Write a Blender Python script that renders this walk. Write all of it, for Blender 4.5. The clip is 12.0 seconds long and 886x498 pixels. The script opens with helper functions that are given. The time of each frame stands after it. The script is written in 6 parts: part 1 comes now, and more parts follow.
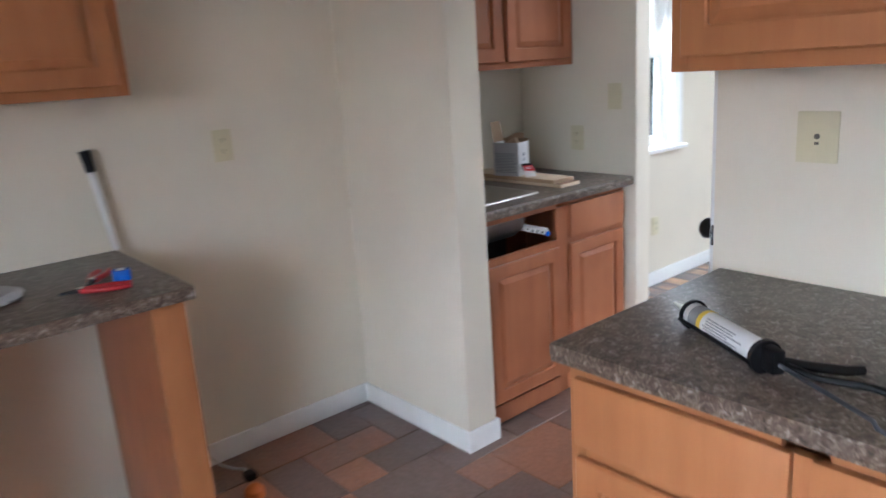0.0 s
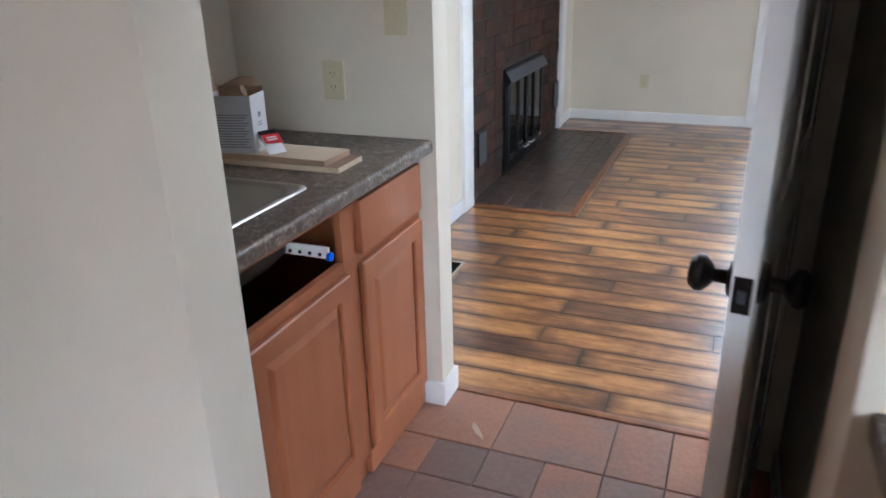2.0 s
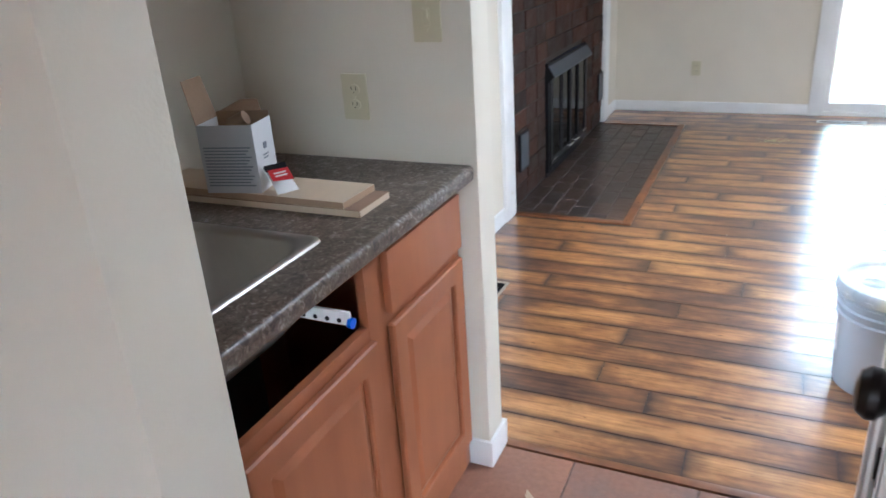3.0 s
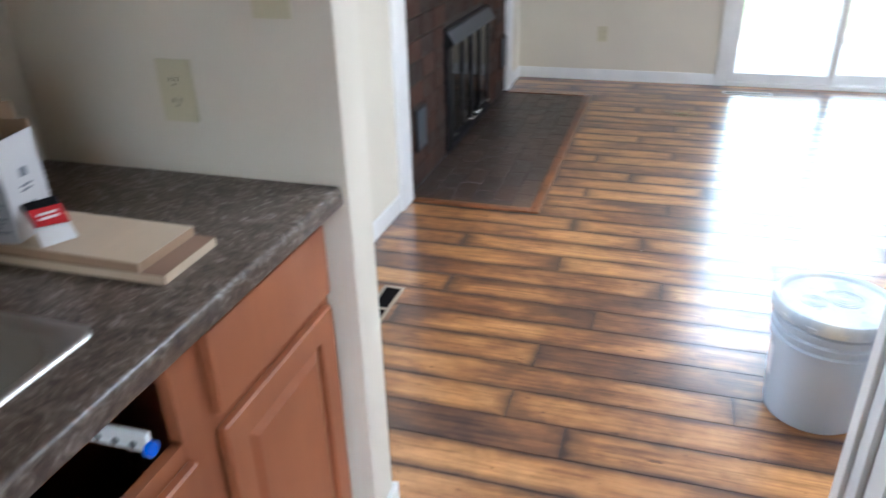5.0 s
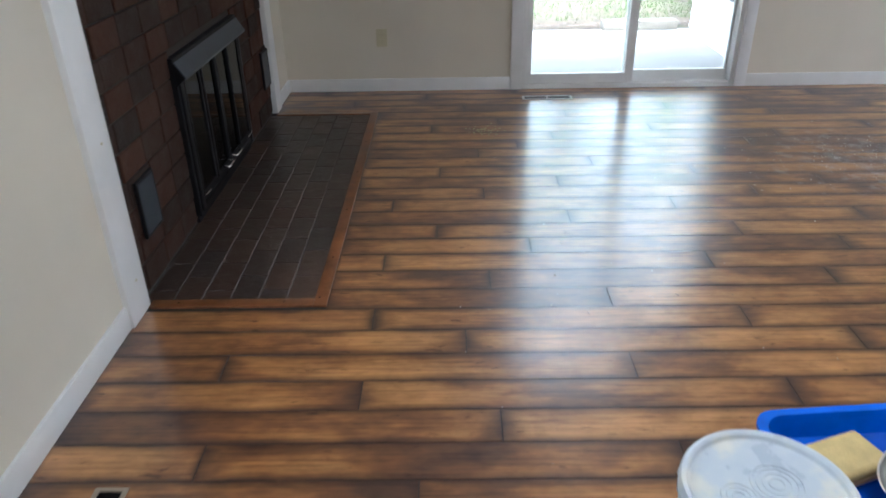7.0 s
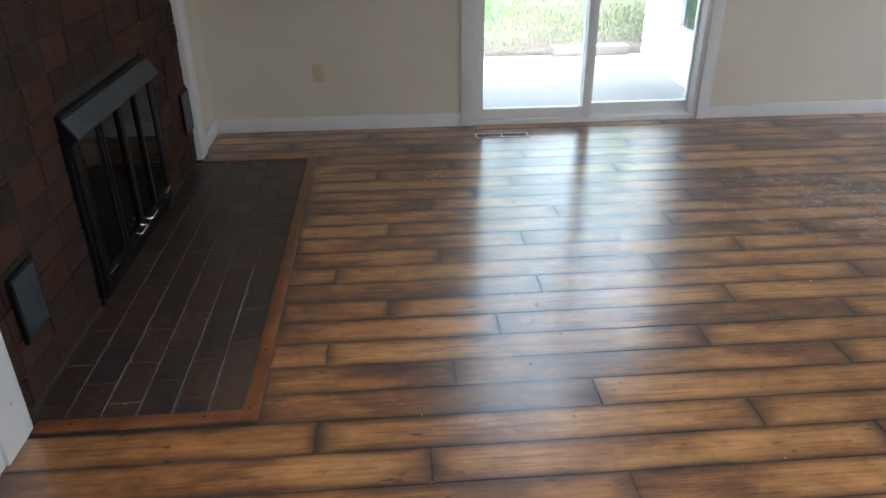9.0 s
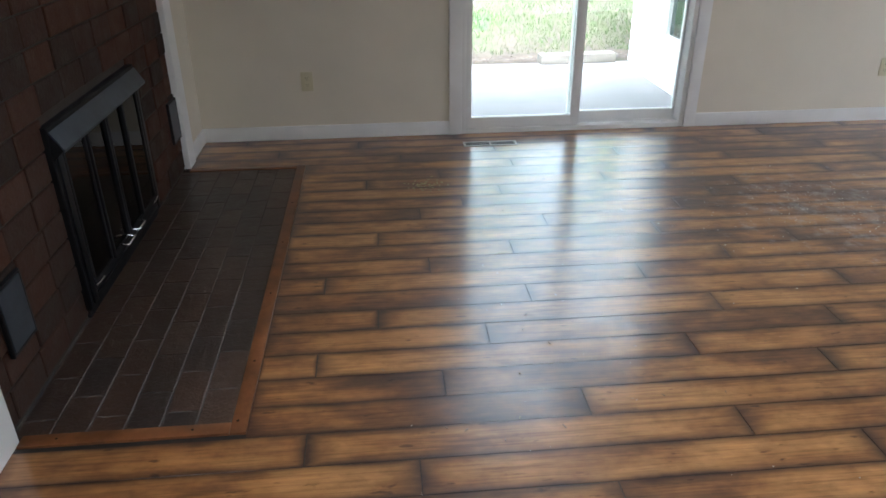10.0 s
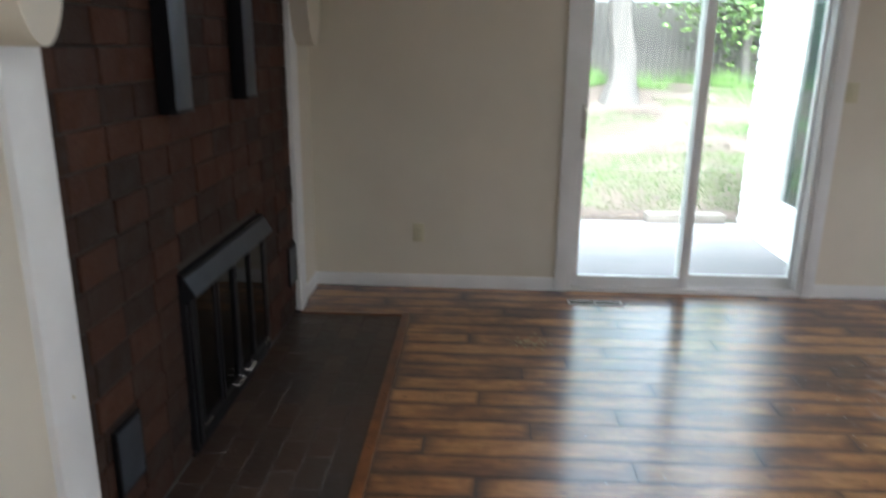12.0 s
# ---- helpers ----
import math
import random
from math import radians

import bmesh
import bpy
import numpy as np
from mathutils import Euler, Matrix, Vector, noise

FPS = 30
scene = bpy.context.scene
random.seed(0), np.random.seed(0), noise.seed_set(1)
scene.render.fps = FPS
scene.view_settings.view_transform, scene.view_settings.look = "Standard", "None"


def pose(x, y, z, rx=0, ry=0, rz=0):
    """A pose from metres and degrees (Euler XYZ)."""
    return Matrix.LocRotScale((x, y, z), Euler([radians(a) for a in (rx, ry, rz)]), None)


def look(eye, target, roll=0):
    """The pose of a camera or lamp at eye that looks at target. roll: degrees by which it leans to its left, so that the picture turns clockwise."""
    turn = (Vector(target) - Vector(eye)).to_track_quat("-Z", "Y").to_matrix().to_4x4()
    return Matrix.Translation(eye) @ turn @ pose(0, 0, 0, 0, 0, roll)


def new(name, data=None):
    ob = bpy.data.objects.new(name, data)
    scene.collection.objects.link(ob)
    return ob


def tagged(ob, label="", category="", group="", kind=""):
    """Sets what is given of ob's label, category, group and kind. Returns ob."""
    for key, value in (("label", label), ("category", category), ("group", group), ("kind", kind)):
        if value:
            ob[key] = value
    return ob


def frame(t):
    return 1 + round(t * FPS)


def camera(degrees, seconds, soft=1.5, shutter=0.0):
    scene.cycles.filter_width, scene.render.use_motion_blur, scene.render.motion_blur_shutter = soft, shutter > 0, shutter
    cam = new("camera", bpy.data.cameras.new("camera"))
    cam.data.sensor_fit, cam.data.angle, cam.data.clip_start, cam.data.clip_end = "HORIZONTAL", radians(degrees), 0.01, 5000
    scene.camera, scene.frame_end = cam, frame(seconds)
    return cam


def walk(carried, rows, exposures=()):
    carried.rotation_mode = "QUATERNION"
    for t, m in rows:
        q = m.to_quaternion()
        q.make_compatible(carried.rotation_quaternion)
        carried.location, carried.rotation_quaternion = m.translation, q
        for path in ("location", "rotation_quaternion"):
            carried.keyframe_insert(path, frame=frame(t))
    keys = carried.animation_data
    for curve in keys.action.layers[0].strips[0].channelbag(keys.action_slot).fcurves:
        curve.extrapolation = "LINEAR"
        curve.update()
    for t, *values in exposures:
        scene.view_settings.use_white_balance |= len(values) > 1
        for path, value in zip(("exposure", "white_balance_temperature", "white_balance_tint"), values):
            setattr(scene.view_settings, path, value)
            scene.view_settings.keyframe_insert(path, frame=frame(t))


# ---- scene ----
cam = camera(63.4, 12.0, 1.6, 0.5)
PATH = [
    (0, (0.893, 0.954, 1.451), (2.143, 2.435, 0.956), -3.8),
    (0.5, (0.993, 1.278, 1.461), (2.464, 2.515, 0.906), -2.4),
    (0.8, (1.082, 1.453, 1.458), (2.619, 2.57, 0.831), -2.0),
    (1, (1.172, 1.568, 1.419), (2.739, 2.628, 0.77), -1.6),
    (1.5, (1.478, 1.788, 1.415), (3.114, 2.693, 0.704), -3.2),
    (2, (1.717, 2.018, 1.405), (3.432, 2.725, 0.658), -1.5),
    (2.3, (1.846, 2.155, 1.411), (3.582, 2.781, 0.641), -0.7),
    (2.5, (1.94, 2.193, 1.4), (3.678, 2.805, 0.621), 0.6),
    (2.7, (1.985, 2.165, 1.418), (3.69, 2.875, 0.672), -2.2),
    (4.3, (2.388, 2.252, 1.386), (3.925, 3.214, 0.551), -3.0),
    (4.5, (2.405, 2.247, 1.393), (3.988, 3.12, 0.537), -2.3),
    (5, (2.512, 2.287, 1.397), (4.218, 2.826, 0.502), -1.5),
    (5.5, (2.699, 2.401, 1.418), (4.457, 2.614, 0.491), -2.3),
    (6, (2.893, 2.457, 1.389), (4.649, 2.503, 0.432), -0.6),
    (6.5, (3.235, 2.383, 1.396), (4.999, 2.43, 0.457), -2.3),
    (7, (3.49, 2.349, 1.392), (5.25, 2.369, 0.443), -1.0),
    (7.5, (3.749, 2.389, 1.386), (5.515, 2.371, 0.449), -0.4),
    (9.5, (3.985, 2.369, 1.404), (5.759, 2.216, 0.496), -0.5),
    (10.5, (3.993, 2.372, 1.415), (5.779, 2.199, 0.532), 0.2),
    (11.5, (4.02, 2.386, 1.436), (5.886, 2.295, 0.722), 0.6),
    (12, (4.017, 2.425, 1.503), (5.939, 2.517, 0.956), 0.7),
]
EXPOSURES = [(0.0, 5.35, 5300, 10), (0.6, 5.25, 5200, 10), (1.5, 5.3, 5200, 10), (2.5, 5.4, 5200, 10), (4.5, 5.65, 5300, 10),
             (5.3, 5.2, 5250, 10), (6.2, 4.6, 5350, 10), (9.5, 4.27, 5600, 10), (12.0, 4.15, 5700, 10)]
walk(cam, [(t, look(eye, target, roll)) for t, eye, target, roll in PATH], EXPOSURES)
tau = 2 * math.pi

CEIL = 2.44                    # height of the ceilings

# world: an overcast sky
world = bpy.data.worlds.new("sky")
scene.world = world
world.use_nodes = True
wn = world.node_tree
sky = wn.nodes.new("ShaderNodeTexSky")
sky.sky_type = "NISHITA"
sky.sun_disc = False
sky.sun_elevation = radians(52)
sky.sun_rotation = radians(-79)
sky.dust_density = 8.0
grey, veil = wn.nodes.new("ShaderNodeRGBToBW"), wn.nodes.new("ShaderNodeMix")
veil.data_type = "RGBA"
veil.inputs[0].default_value = 0.82          # cloud cover takes most of the blue
wn.links.new(sky.outputs[0], grey.inputs[0])
wn.links.new(sky.outputs[0], veil.inputs[6])
wn.links.new(grey.outputs[0], veil.inputs[7])
wn.links.new(veil.outputs[2], wn.nodes["Background"].inputs[0])
wn.nodes["Background"].inputs[1].default_value = 0.15
sun_data = bpy.data.lights.new("sun", "SUN")
sun_data.energy, sun_data.angle, sun_data.color = 0.35, radians(20), (1.0, 0.97, 0.93)
sun = new("sun", sun_data)
sun.matrix_world = look((-6, 1.2, 8), (0, 0, 0))


def area_lamp(name, m, wide, high, power, colour):
    d = bpy.data.lights.new(name, "AREA")
    d.shape, d.size, d.size_y, d.energy, d.color = "RECTANGLE", wide, high, power, colour
    ob = new(name, d)
    ob.matrix_world = m
    return ob


area_lamp("kitchen_window_light", look((-1.62, 0.2, 1.5), (0.5, 1.0, 1.2)), 1.7, 1.15, 0.46, (0.92, 0.96, 1.0))
area_lamp("side_window_light", look((4.525, 3.60, 1.46), (4.75, 1.9, 0.0)), 0.80, 0.95, 0.38, (0.97, 0.99, 1.0))
# Unseen fill lamp added before the south wall, aimed up at the ceiling.
area_lamp("south_fill_light", look((4.9, -2.93, 1.5), (5.1, 0.0, 2.1)), 1.7, 1.15, 0.75, (0.92, 0.96, 1.0))
# Added fill lamp in the ceiling, to brighten the planks near the doorway.
area_lamp("ceiling_fill_light", pose(4.55, 1.45, CEIL + 0.05), 0.56, 0.76, 1.15, (1.0, 0.99, 0.97))
# Added lamp in the unseen upper opening; it makes the pale glow on the planks.
area_lamp("floor_glow_light", look((8.60, 1.398, 2.25), (6.5, 1.5, 1.0)), 0.82, 0.20, 0.45, (0.95, 0.97, 1.0))


# ---- materials ----
def nodes_of(name):
    m = bpy.data.materials.new(name)
    m.use_nodes = True
    t = m.node_tree
    return m, t, t.nodes["Principled BSDF"]


def add(t, kind, **kw):
    n = t.nodes.new(kind)
    for k, v in kw.items():
        n.inputs[k].default_value = v
    return n


def coords(t, scale=(1, 1, 1), kind="Object"):
    c = t.nodes.new("ShaderNodeTexCoord")
    m = add(t, "ShaderNodeMapping", Scale=scale)
    t.links.new(c.outputs[kind], m.inputs[0])
    return m


def ramp(t, fac, stops):
    r = t.nodes.new("ShaderNodeValToRGB")
    e = r.color_ramp.elements
    while len(e) < len(stops):
        e.new(0.5)
    for i, (p, c) in enumerate(stops):
        e[i].position, e[i].color = p, (*c, 1) if len(c) == 3 else c
    t.links.new(fac, r.inputs[0])
    return r


def mix(t, a, b, fac, how="MIX"):
    n = t.nodes.new("ShaderNodeMix")
    n.data_type, n.blend_type = "RGBA", how
    for s, v in ((n.inputs[0], fac), (n.inputs[6], a), (n.inputs[7], b)):
        if hasattr(v, "links"):
            t.links.new(v, s)
        else:
            s.default_value = v if not isinstance(v, tuple) else (*v[:3], 1)
    return n.outputs[2]


def bump(t, bsdf, height, strength, distance=0.01):
    b = add(t, "ShaderNodeBump", Strength=strength, Distance=distance)
    t.links.new(height, b.inputs["Height"])
    t.links.new(b.outputs[0], bsdf.inputs["Normal"])
    return b


def noise_of(t, vec, scale, detail=4, rough=0.55):
    n = add(t, "ShaderNodeTexNoise", Scale=scale, Detail=detail, Roughness=rough)
    if vec is not None:
        t.links.new(vec, n.inputs["Vector"])
    return n


def maths(t, op, a, b=None):
    n = t.nodes.new("ShaderNodeMath")
    n.operation = op
    for i, v in enumerate((a, b)):
        if v is None:
            continue
        if hasattr(v, "links"):
            t.links.new(v, n.inputs[i])
        else:
            n.inputs[i].default_value = v
    return n.outputs[0]


def surface(name, base, rough=0.5, metal=0.0, vary=0.12, scale=4.0, grain=90.0, relief=0.08, spec=0.5, stretch=(1, 1, 1)):
    """A surface with broad stains, fine grain and a light relief."""
    m, t, b = nodes_of(name)
    c = coords(t, stretch)
    big, small = noise_of(t, c.outputs[0], scale), noise_of(t, c.outputs[0], grain, 3)
    dark = tuple(v * (1 - vary * 1.6) for v in base)
    lite = tuple(min(1, v * (1 + vary * 0.9)) for v in base)
    r = ramp(t, big.outputs[0], [(0.3, dark), (0.7, lite)])
    col = mix(t, r.outputs[0], small.outputs[0], min(0.5, vary * 0.8), "SOFT_LIGHT")
    t.links.new(col, b.inputs["Base Color"])
    rr = ramp(t, big.outputs[0], [(0.3, (rough * 0.85,) * 3), (0.75, (min(1, rough * 1.15),) * 3)])
    t.links.new(rr.outputs[0], b.inputs["Roughness"])
    b.inputs["Metallic"].default_value = metal
    b.inputs["Specular IOR Level"].default_value = spec
    if relief:
        bump(t, b, small.outputs[0], relief, 0.004)
    return m


M_PAINT = surface("wall_paint", (0.70, 0.645, 0.53), 0.62, vary=0.04, scale=1.6, grain=160, relief=0.12)
M_CEIL = surface("ceiling_paint", (0.84, 0.835, 0.81), 0.8, vary=0.03, grain=120, relief=0.3)
M_TRIM = surface("white_trim_paint", (0.80, 0.80, 0.78), 0.38, vary=0.04, scale=5, grain=60, relief=0.05)
M_DOOR = surface("door_paint", (0.76, 0.76, 0.74), 0.4, vary=0.05, scale=4, grain=70, relief=0.06)
M_PLATE = surface("ivory_plate", (0.60, 0.55, 0.37), 0.35, vary=0.04, relief=0.0)
M_PLATE_DARK = surface("ivory_slot", (0.10, 0.09, 0.07), 0.6, vary=0.04, relief=0.0)
M_BLACK = surface("black_metal", (0.006, 0.006, 0.007), 0.5, metal=0.1, vary=0.2, grain=200, relief=0.1, spec=0.25)
M_HOOD = surface("grey_steel", (0.085, 0.097, 0.115), 0.45, metal=0.7, vary=0.2, scale=12, grain=160, relief=0.08)
M_BRONZE = surface("oil_bronze", (0.016, 0.013, 0.011), 0.3, metal=0.6, vary=0.2, relief=0.02)
M_STEEL = surface("brushed_steel", (0.50, 0.48, 0.45), 0.38, metal=1.0, vary=0.1, scale=3, grain=60, relief=0.01)
M_GRILL = surface("tan_metal_grille", (0.34, 0.28, 0.21), 0.4, metal=0.3, vary=0.1, relief=0.03)
M_GRILL_PALE = surface("cream_metal_grille", (0.60, 0.56, 0.50), 0.4, metal=0.1, vary=0.06, relief=0.03)
M_DUCT_SHADE = surface("duct_shade", (0.006, 0.005, 0.005), 0.9, vary=0.3, spec=0.05)
M_CHROME = surface("chrome", (0.93, 0.93, 0.93), 0.13, metal=1.0, vary=0.04, relief=0.0)
M_BAY_SHADE = surface("cabinet_bay_shade", (0.05, 0.035, 0.03), 0.7, vary=0.2, scale=8)
M_BOARD = surface("shelf_board", (0.60, 0.48, 0.34), 0.5, vary=0.06, scale=3, grain=60, relief=0.03, stretch=(0.3, 3, 1))
M_RAW = surface("raw_board_face", (0.30, 0.19, 0.125), 0.7, vary=0.10, scale=6, grain=120, relief=0.05)
M_MDF = surface("raw_board_edge", (0.40, 0.27, 0.17), 0.8, vary=0.12, grain=200, relief=0.1)
M_CARD_WHITE = surface("carton_white", (0.68, 0.68, 0.68), 0.45, vary=0.04, relief=0.02)
M_CARD_GREY = surface("carton_grey", (0.46, 0.47, 0.49), 0.45, vary=0.05, relief=0.02)
M_CARD_BROWN = surface("carton_inside", (0.30, 0.20, 0.12), 0.85, vary=0.12, grain=120, relief=0.1)
M_RED = surface("red_plastic", (0.50, 0.02, 0.025), 0.35, vary=0.08, relief=0.02)
M_BLUE = surface("blue_plastic", (0.018, 0.150, 0.76), 0.24, vary=0.12, scale=8, relief=0.03)
M_WHITE_PLASTIC = surface("white_plastic", (0.74, 0.74, 0.72), 0.35, vary=0.05, relief=0.02)
M_TUBE = surface("printed_tube", (0.66, 0.68, 0.70), 0.35, vary=0.05, relief=0.0)
M_PRINT = surface("grey_print", (0.18, 0.20, 0.23), 0.5, vary=0.04, relief=0.0)
M_YELLOW = surface("yellow_band", (0.75, 0.55, 0.04), 0.4, vary=0.04, relief=0.0)
M_SPONGE = surface("tan_sponge", (0.62, 0.47, 0.20), 0.9, vary=0.12, scale=20, grain=260, relief=0.6)
M_BUCKET = surface("grey_bucket_plastic", (0.46, 0.51, 0.58), 0.26, vary=0.03, scale=3, grain=60, relief=0.03)
M_CONCRETE = surface("patio_concrete", (0.205, 0.195, 0.195), 0.85, vary=0.12, scale=1.4, grain=50, relief=0.3)
M_SIDING = surface("white_siding", (0.80, 0.80, 0.78), 0.6, vary=0.04, scale=2, relief=0.08)
M_TIMBER = surface("weathered_timber", (0.17, 0.15, 0.13), 0.8, vary=0.25, scale=5, grain=60, relief=0.3, stretch=(3, 0.4, 3))
M_BARK = surface("bark", (0.050, 0.044, 0.038), 0.9, vary=0.3, scale=5, grain=30, relief=0.3, stretch=(2, 2, 0.4))
M_FENCE = surface("fence_boards", (0.034, 0.031, 0.026), 0.85, vary=0.3, scale=5, grain=40, relief=0.2, stretch=(2, 2, 0.4))
M_ROPE = surface("white_cord", (0.6, 0.6, 0.56), 0.6, vary=0.05, relief=0.0)
M_FLEX = surface("orange_rubber", (0.60, 0.17, 0.03), 0.5, vary=0.05, relief=0.0)
M_STRAW = surface("dry_clippings", (0.34, 0.31, 0.17), 0.9, vary=0.2, relief=0.1)
M_CHALK = surface("white_debris", (0.62, 0.58, 0.50), 0.9, vary=0.15, relief=0.2)
M_DRYLEAF = surface("dry_leaf", (0.30, 0.20, 0.12), 0.8, vary=0.25, relief=0.1)


def leafy(name, a, b_, spread=0.3):
    m, t, b = nodes_of(name)
    g = t.nodes.new("ShaderNodeNewGeometry")
    r = ramp(t, g.outputs["Random Per Island"], [(0.0, a), (1.0, b_)])
    t.links.new(r.outputs[0], b.inputs["Base Color"])
    b.inputs["Roughness"].default_value = 0.6
    b.inputs["Subsurface Weight"].default_value = 0.0
    return m


M_LEAF = leafy("leaves", (0.03, 0.075, 0.014), (0.10, 0.17, 0.035))
M_GRASS = leafy("grass_blades", (0.024, 0.060, 0.010), (0.070, 0.118, 0.025))
M_LITTER = leafy("leaf_litter", (0.024, 0.017, 0.013), (0.105, 0.074, 0.053))


def ground_material():
    m, t, b = nodes_of("garden_soil")
    c = coords(t)
    n1, n2 = noise_of(t, c.outputs[0], 0.55, 5), noise_of(t, c.outputs[0], 9, 5)
    soil = ramp(t, n2.outputs[0], [(0.3, (0.036, 0.025, 0.019)), (0.7, (0.074, 0.055, 0.041))])
    grass = ramp(t, n2.outputs[0], [(0.3, (0.026, 0.050, 0.011)), (0.7, (0.050, 0.082, 0.020))])
    f = ramp(t, n1.outputs[0], [(0.52, (0, 0, 0)), (0.66, (1, 1, 1))])
    t.links.new(mix(t, soil.outputs[0], grass.outputs[0], f.outputs[0]), b.inputs["Base Color"])
    b.inputs["Roughness"].default_value = 0.95
    bump(t, b, n2.outputs[0], 0.6, 0.03)
    return m


def plank_material():
    """Hand-scraped laminate: amber heart, burnt long edges, dark smoky zones and streaky grain."""
    m, t, b = nodes_of("scraped_laminate")
    info = t.nodes.new("ShaderNodeObjectInfo")
    gen = coords(t, (1, 1, 1), "Generated")
    comb = t.nodes.new("ShaderNodeCombineXYZ")
    for i, k in enumerate((37.0, 91.0, 13.0)):
        t.links.new(maths(t, "MULTIPLY", info.outputs["Random"], k), comb.inputs[i])

    def own(scale, size, detail, rough=0.55):
        s = t.nodes.new("ShaderNodeVectorMath")
        s.operation = "ADD"
        t.links.new(coords(t, scale).outputs[0], s.inputs[0])
        t.links.new(comb.outputs[0], s.inputs[1])
        return noise_of(t, s.outputs[0], size, detail, rough).outputs[0]

    fibre = own((60, 2.2, 1), 1.6, 5, 0.65)
    flame = own((14, 1.1, 1), 1.5, 4, 0.6)
    edge_wave = own((1.0, 3.0, 1), 1.4, 3)
    smoke = own((4.0, 1.6, 1), 1.3, 4, 0.60)
    sep = t.nodes.new("ShaderNodeSeparateXYZ")
    t.links.new(gen.outputs[0], sep.inputs[0])
    u = maths(t, "ABSOLUTE", maths(t, "SUBTRACT", sep.outputs[0], 0.5))
    v = maths(t, "ABSOLUTE", maths(t, "SUBTRACT", sep.outputs[1], 0.5))
    vend = maths(t, "ADD", maths(t, "MULTIPLY", maths(t, "SUBTRACT", v, 0.5), 3.4), 0.50)
    d = maths(t, "MAXIMUM", u, vend)
    d = maths(t, "ADD", d, maths(t, "MULTIPLY", maths(t, "SUBTRACT", edge_wave, 0.5), 0.26))
    d = maths(t, "ADD", d, maths(t, "MULTIPLY", maths(t, "SUBTRACT", fibre, 0.5), 0.10))
    d = maths(t, "ADD", d, maths(t, "MULTIPLY", maths(t, "SUBTRACT", flame, 0.5), 0.13))
    edge = ramp(t, d, [(0.27, (0, 0, 0)), (0.42, (0.50,) * 3), (0.52, (1, 1, 1))])
    zone = maths(t, "ADD", smoke, maths(t, "MULTIPLY", maths(t, "SUBTRACT", flame, 0.5), 0.16))
    zone = maths(t, "ADD", zone, maths(t, "MULTIPLY", maths(t, "SUBTRACT", info.outputs["Random"], 0.5), 0.20))
    wood = ramp(t, zone, [(0.32, (0.50, 0.250, 0.088)), (0.45, (0.36, 0.165, 0.056)), (0.56, (0.195, 0.084, 0.034)), (0.70, (0.082, 0.039, 0.023))])
    col = mix(t, wood.outputs[0], (0.052, 0.024, 0.015), edge.outputs[0])
    streak = ramp(t, fibre, [(0.34, (0.50, 0.44, 0.40)), (0.50, (0.95, 0.93, 0.90)), (0.64, (1.14, 1.10, 1.02))])
    col = mix(t, col, streak.outputs[0], 0.8, "MULTIPLY")
    mottle = ramp(t, own((9, 5.5, 1), 1.3, 5, 0.68), [(0.36, (0.46, 0.40, 0.38)), (0.50, (0.92, 0.90, 0.88)), (0.64, (1.18, 1.15, 1.08))])
    col = mix(t, col, mottle.outputs[0], 0.50, "MULTIPLY")
    gouge = ramp(t, own((46, 13, 1), 1.0, 3, 0.5), [(0.26, (0.22, 0.17, 0.15)), (0.33, (1, 1, 1))])
    col = mix(t, col, gouge.outputs[0], 0.75, "MULTIPLY")
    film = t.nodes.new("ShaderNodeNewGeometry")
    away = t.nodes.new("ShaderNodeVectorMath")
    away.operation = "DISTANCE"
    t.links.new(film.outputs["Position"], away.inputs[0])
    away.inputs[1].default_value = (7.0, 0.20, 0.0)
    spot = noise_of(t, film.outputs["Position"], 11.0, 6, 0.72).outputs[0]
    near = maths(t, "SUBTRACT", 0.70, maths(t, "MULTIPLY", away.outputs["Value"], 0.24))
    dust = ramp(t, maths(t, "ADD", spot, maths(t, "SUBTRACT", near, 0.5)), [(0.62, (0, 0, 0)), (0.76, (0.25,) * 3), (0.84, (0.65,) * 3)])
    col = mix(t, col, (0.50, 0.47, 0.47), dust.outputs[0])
    t.links.new(col, b.inputs["Base Color"])
    b.inputs["Roughness"].default_value = 0.42
    b.inputs["Specular IOR Level"].default_value = 0.3
    wear = noise_of(t, film.outputs["Position"], 4.0, 5).outputs[0]
    r = ramp(t, wear, [(0.3, (0.17,) * 3), (0.7, (0.27,) * 3)])
    b.inputs["Coat Weight"].default_value = 1.0
    b.inputs["Coat IOR"].default_value = 1.65
    t.links.new(r.outputs[0], b.inputs["Coat Roughness"])
    scr = own((8, 1.2, 1), 2.0, 2)
    h = maths(t, "ADD", scr, maths(t, "MULTIPLY", fibre, 0.2))
    bp = bump(t, b, h, 0.10, 0.006)
    t.links.new(bp.outputs[0], b.inputs["Coat Normal"])
    return m


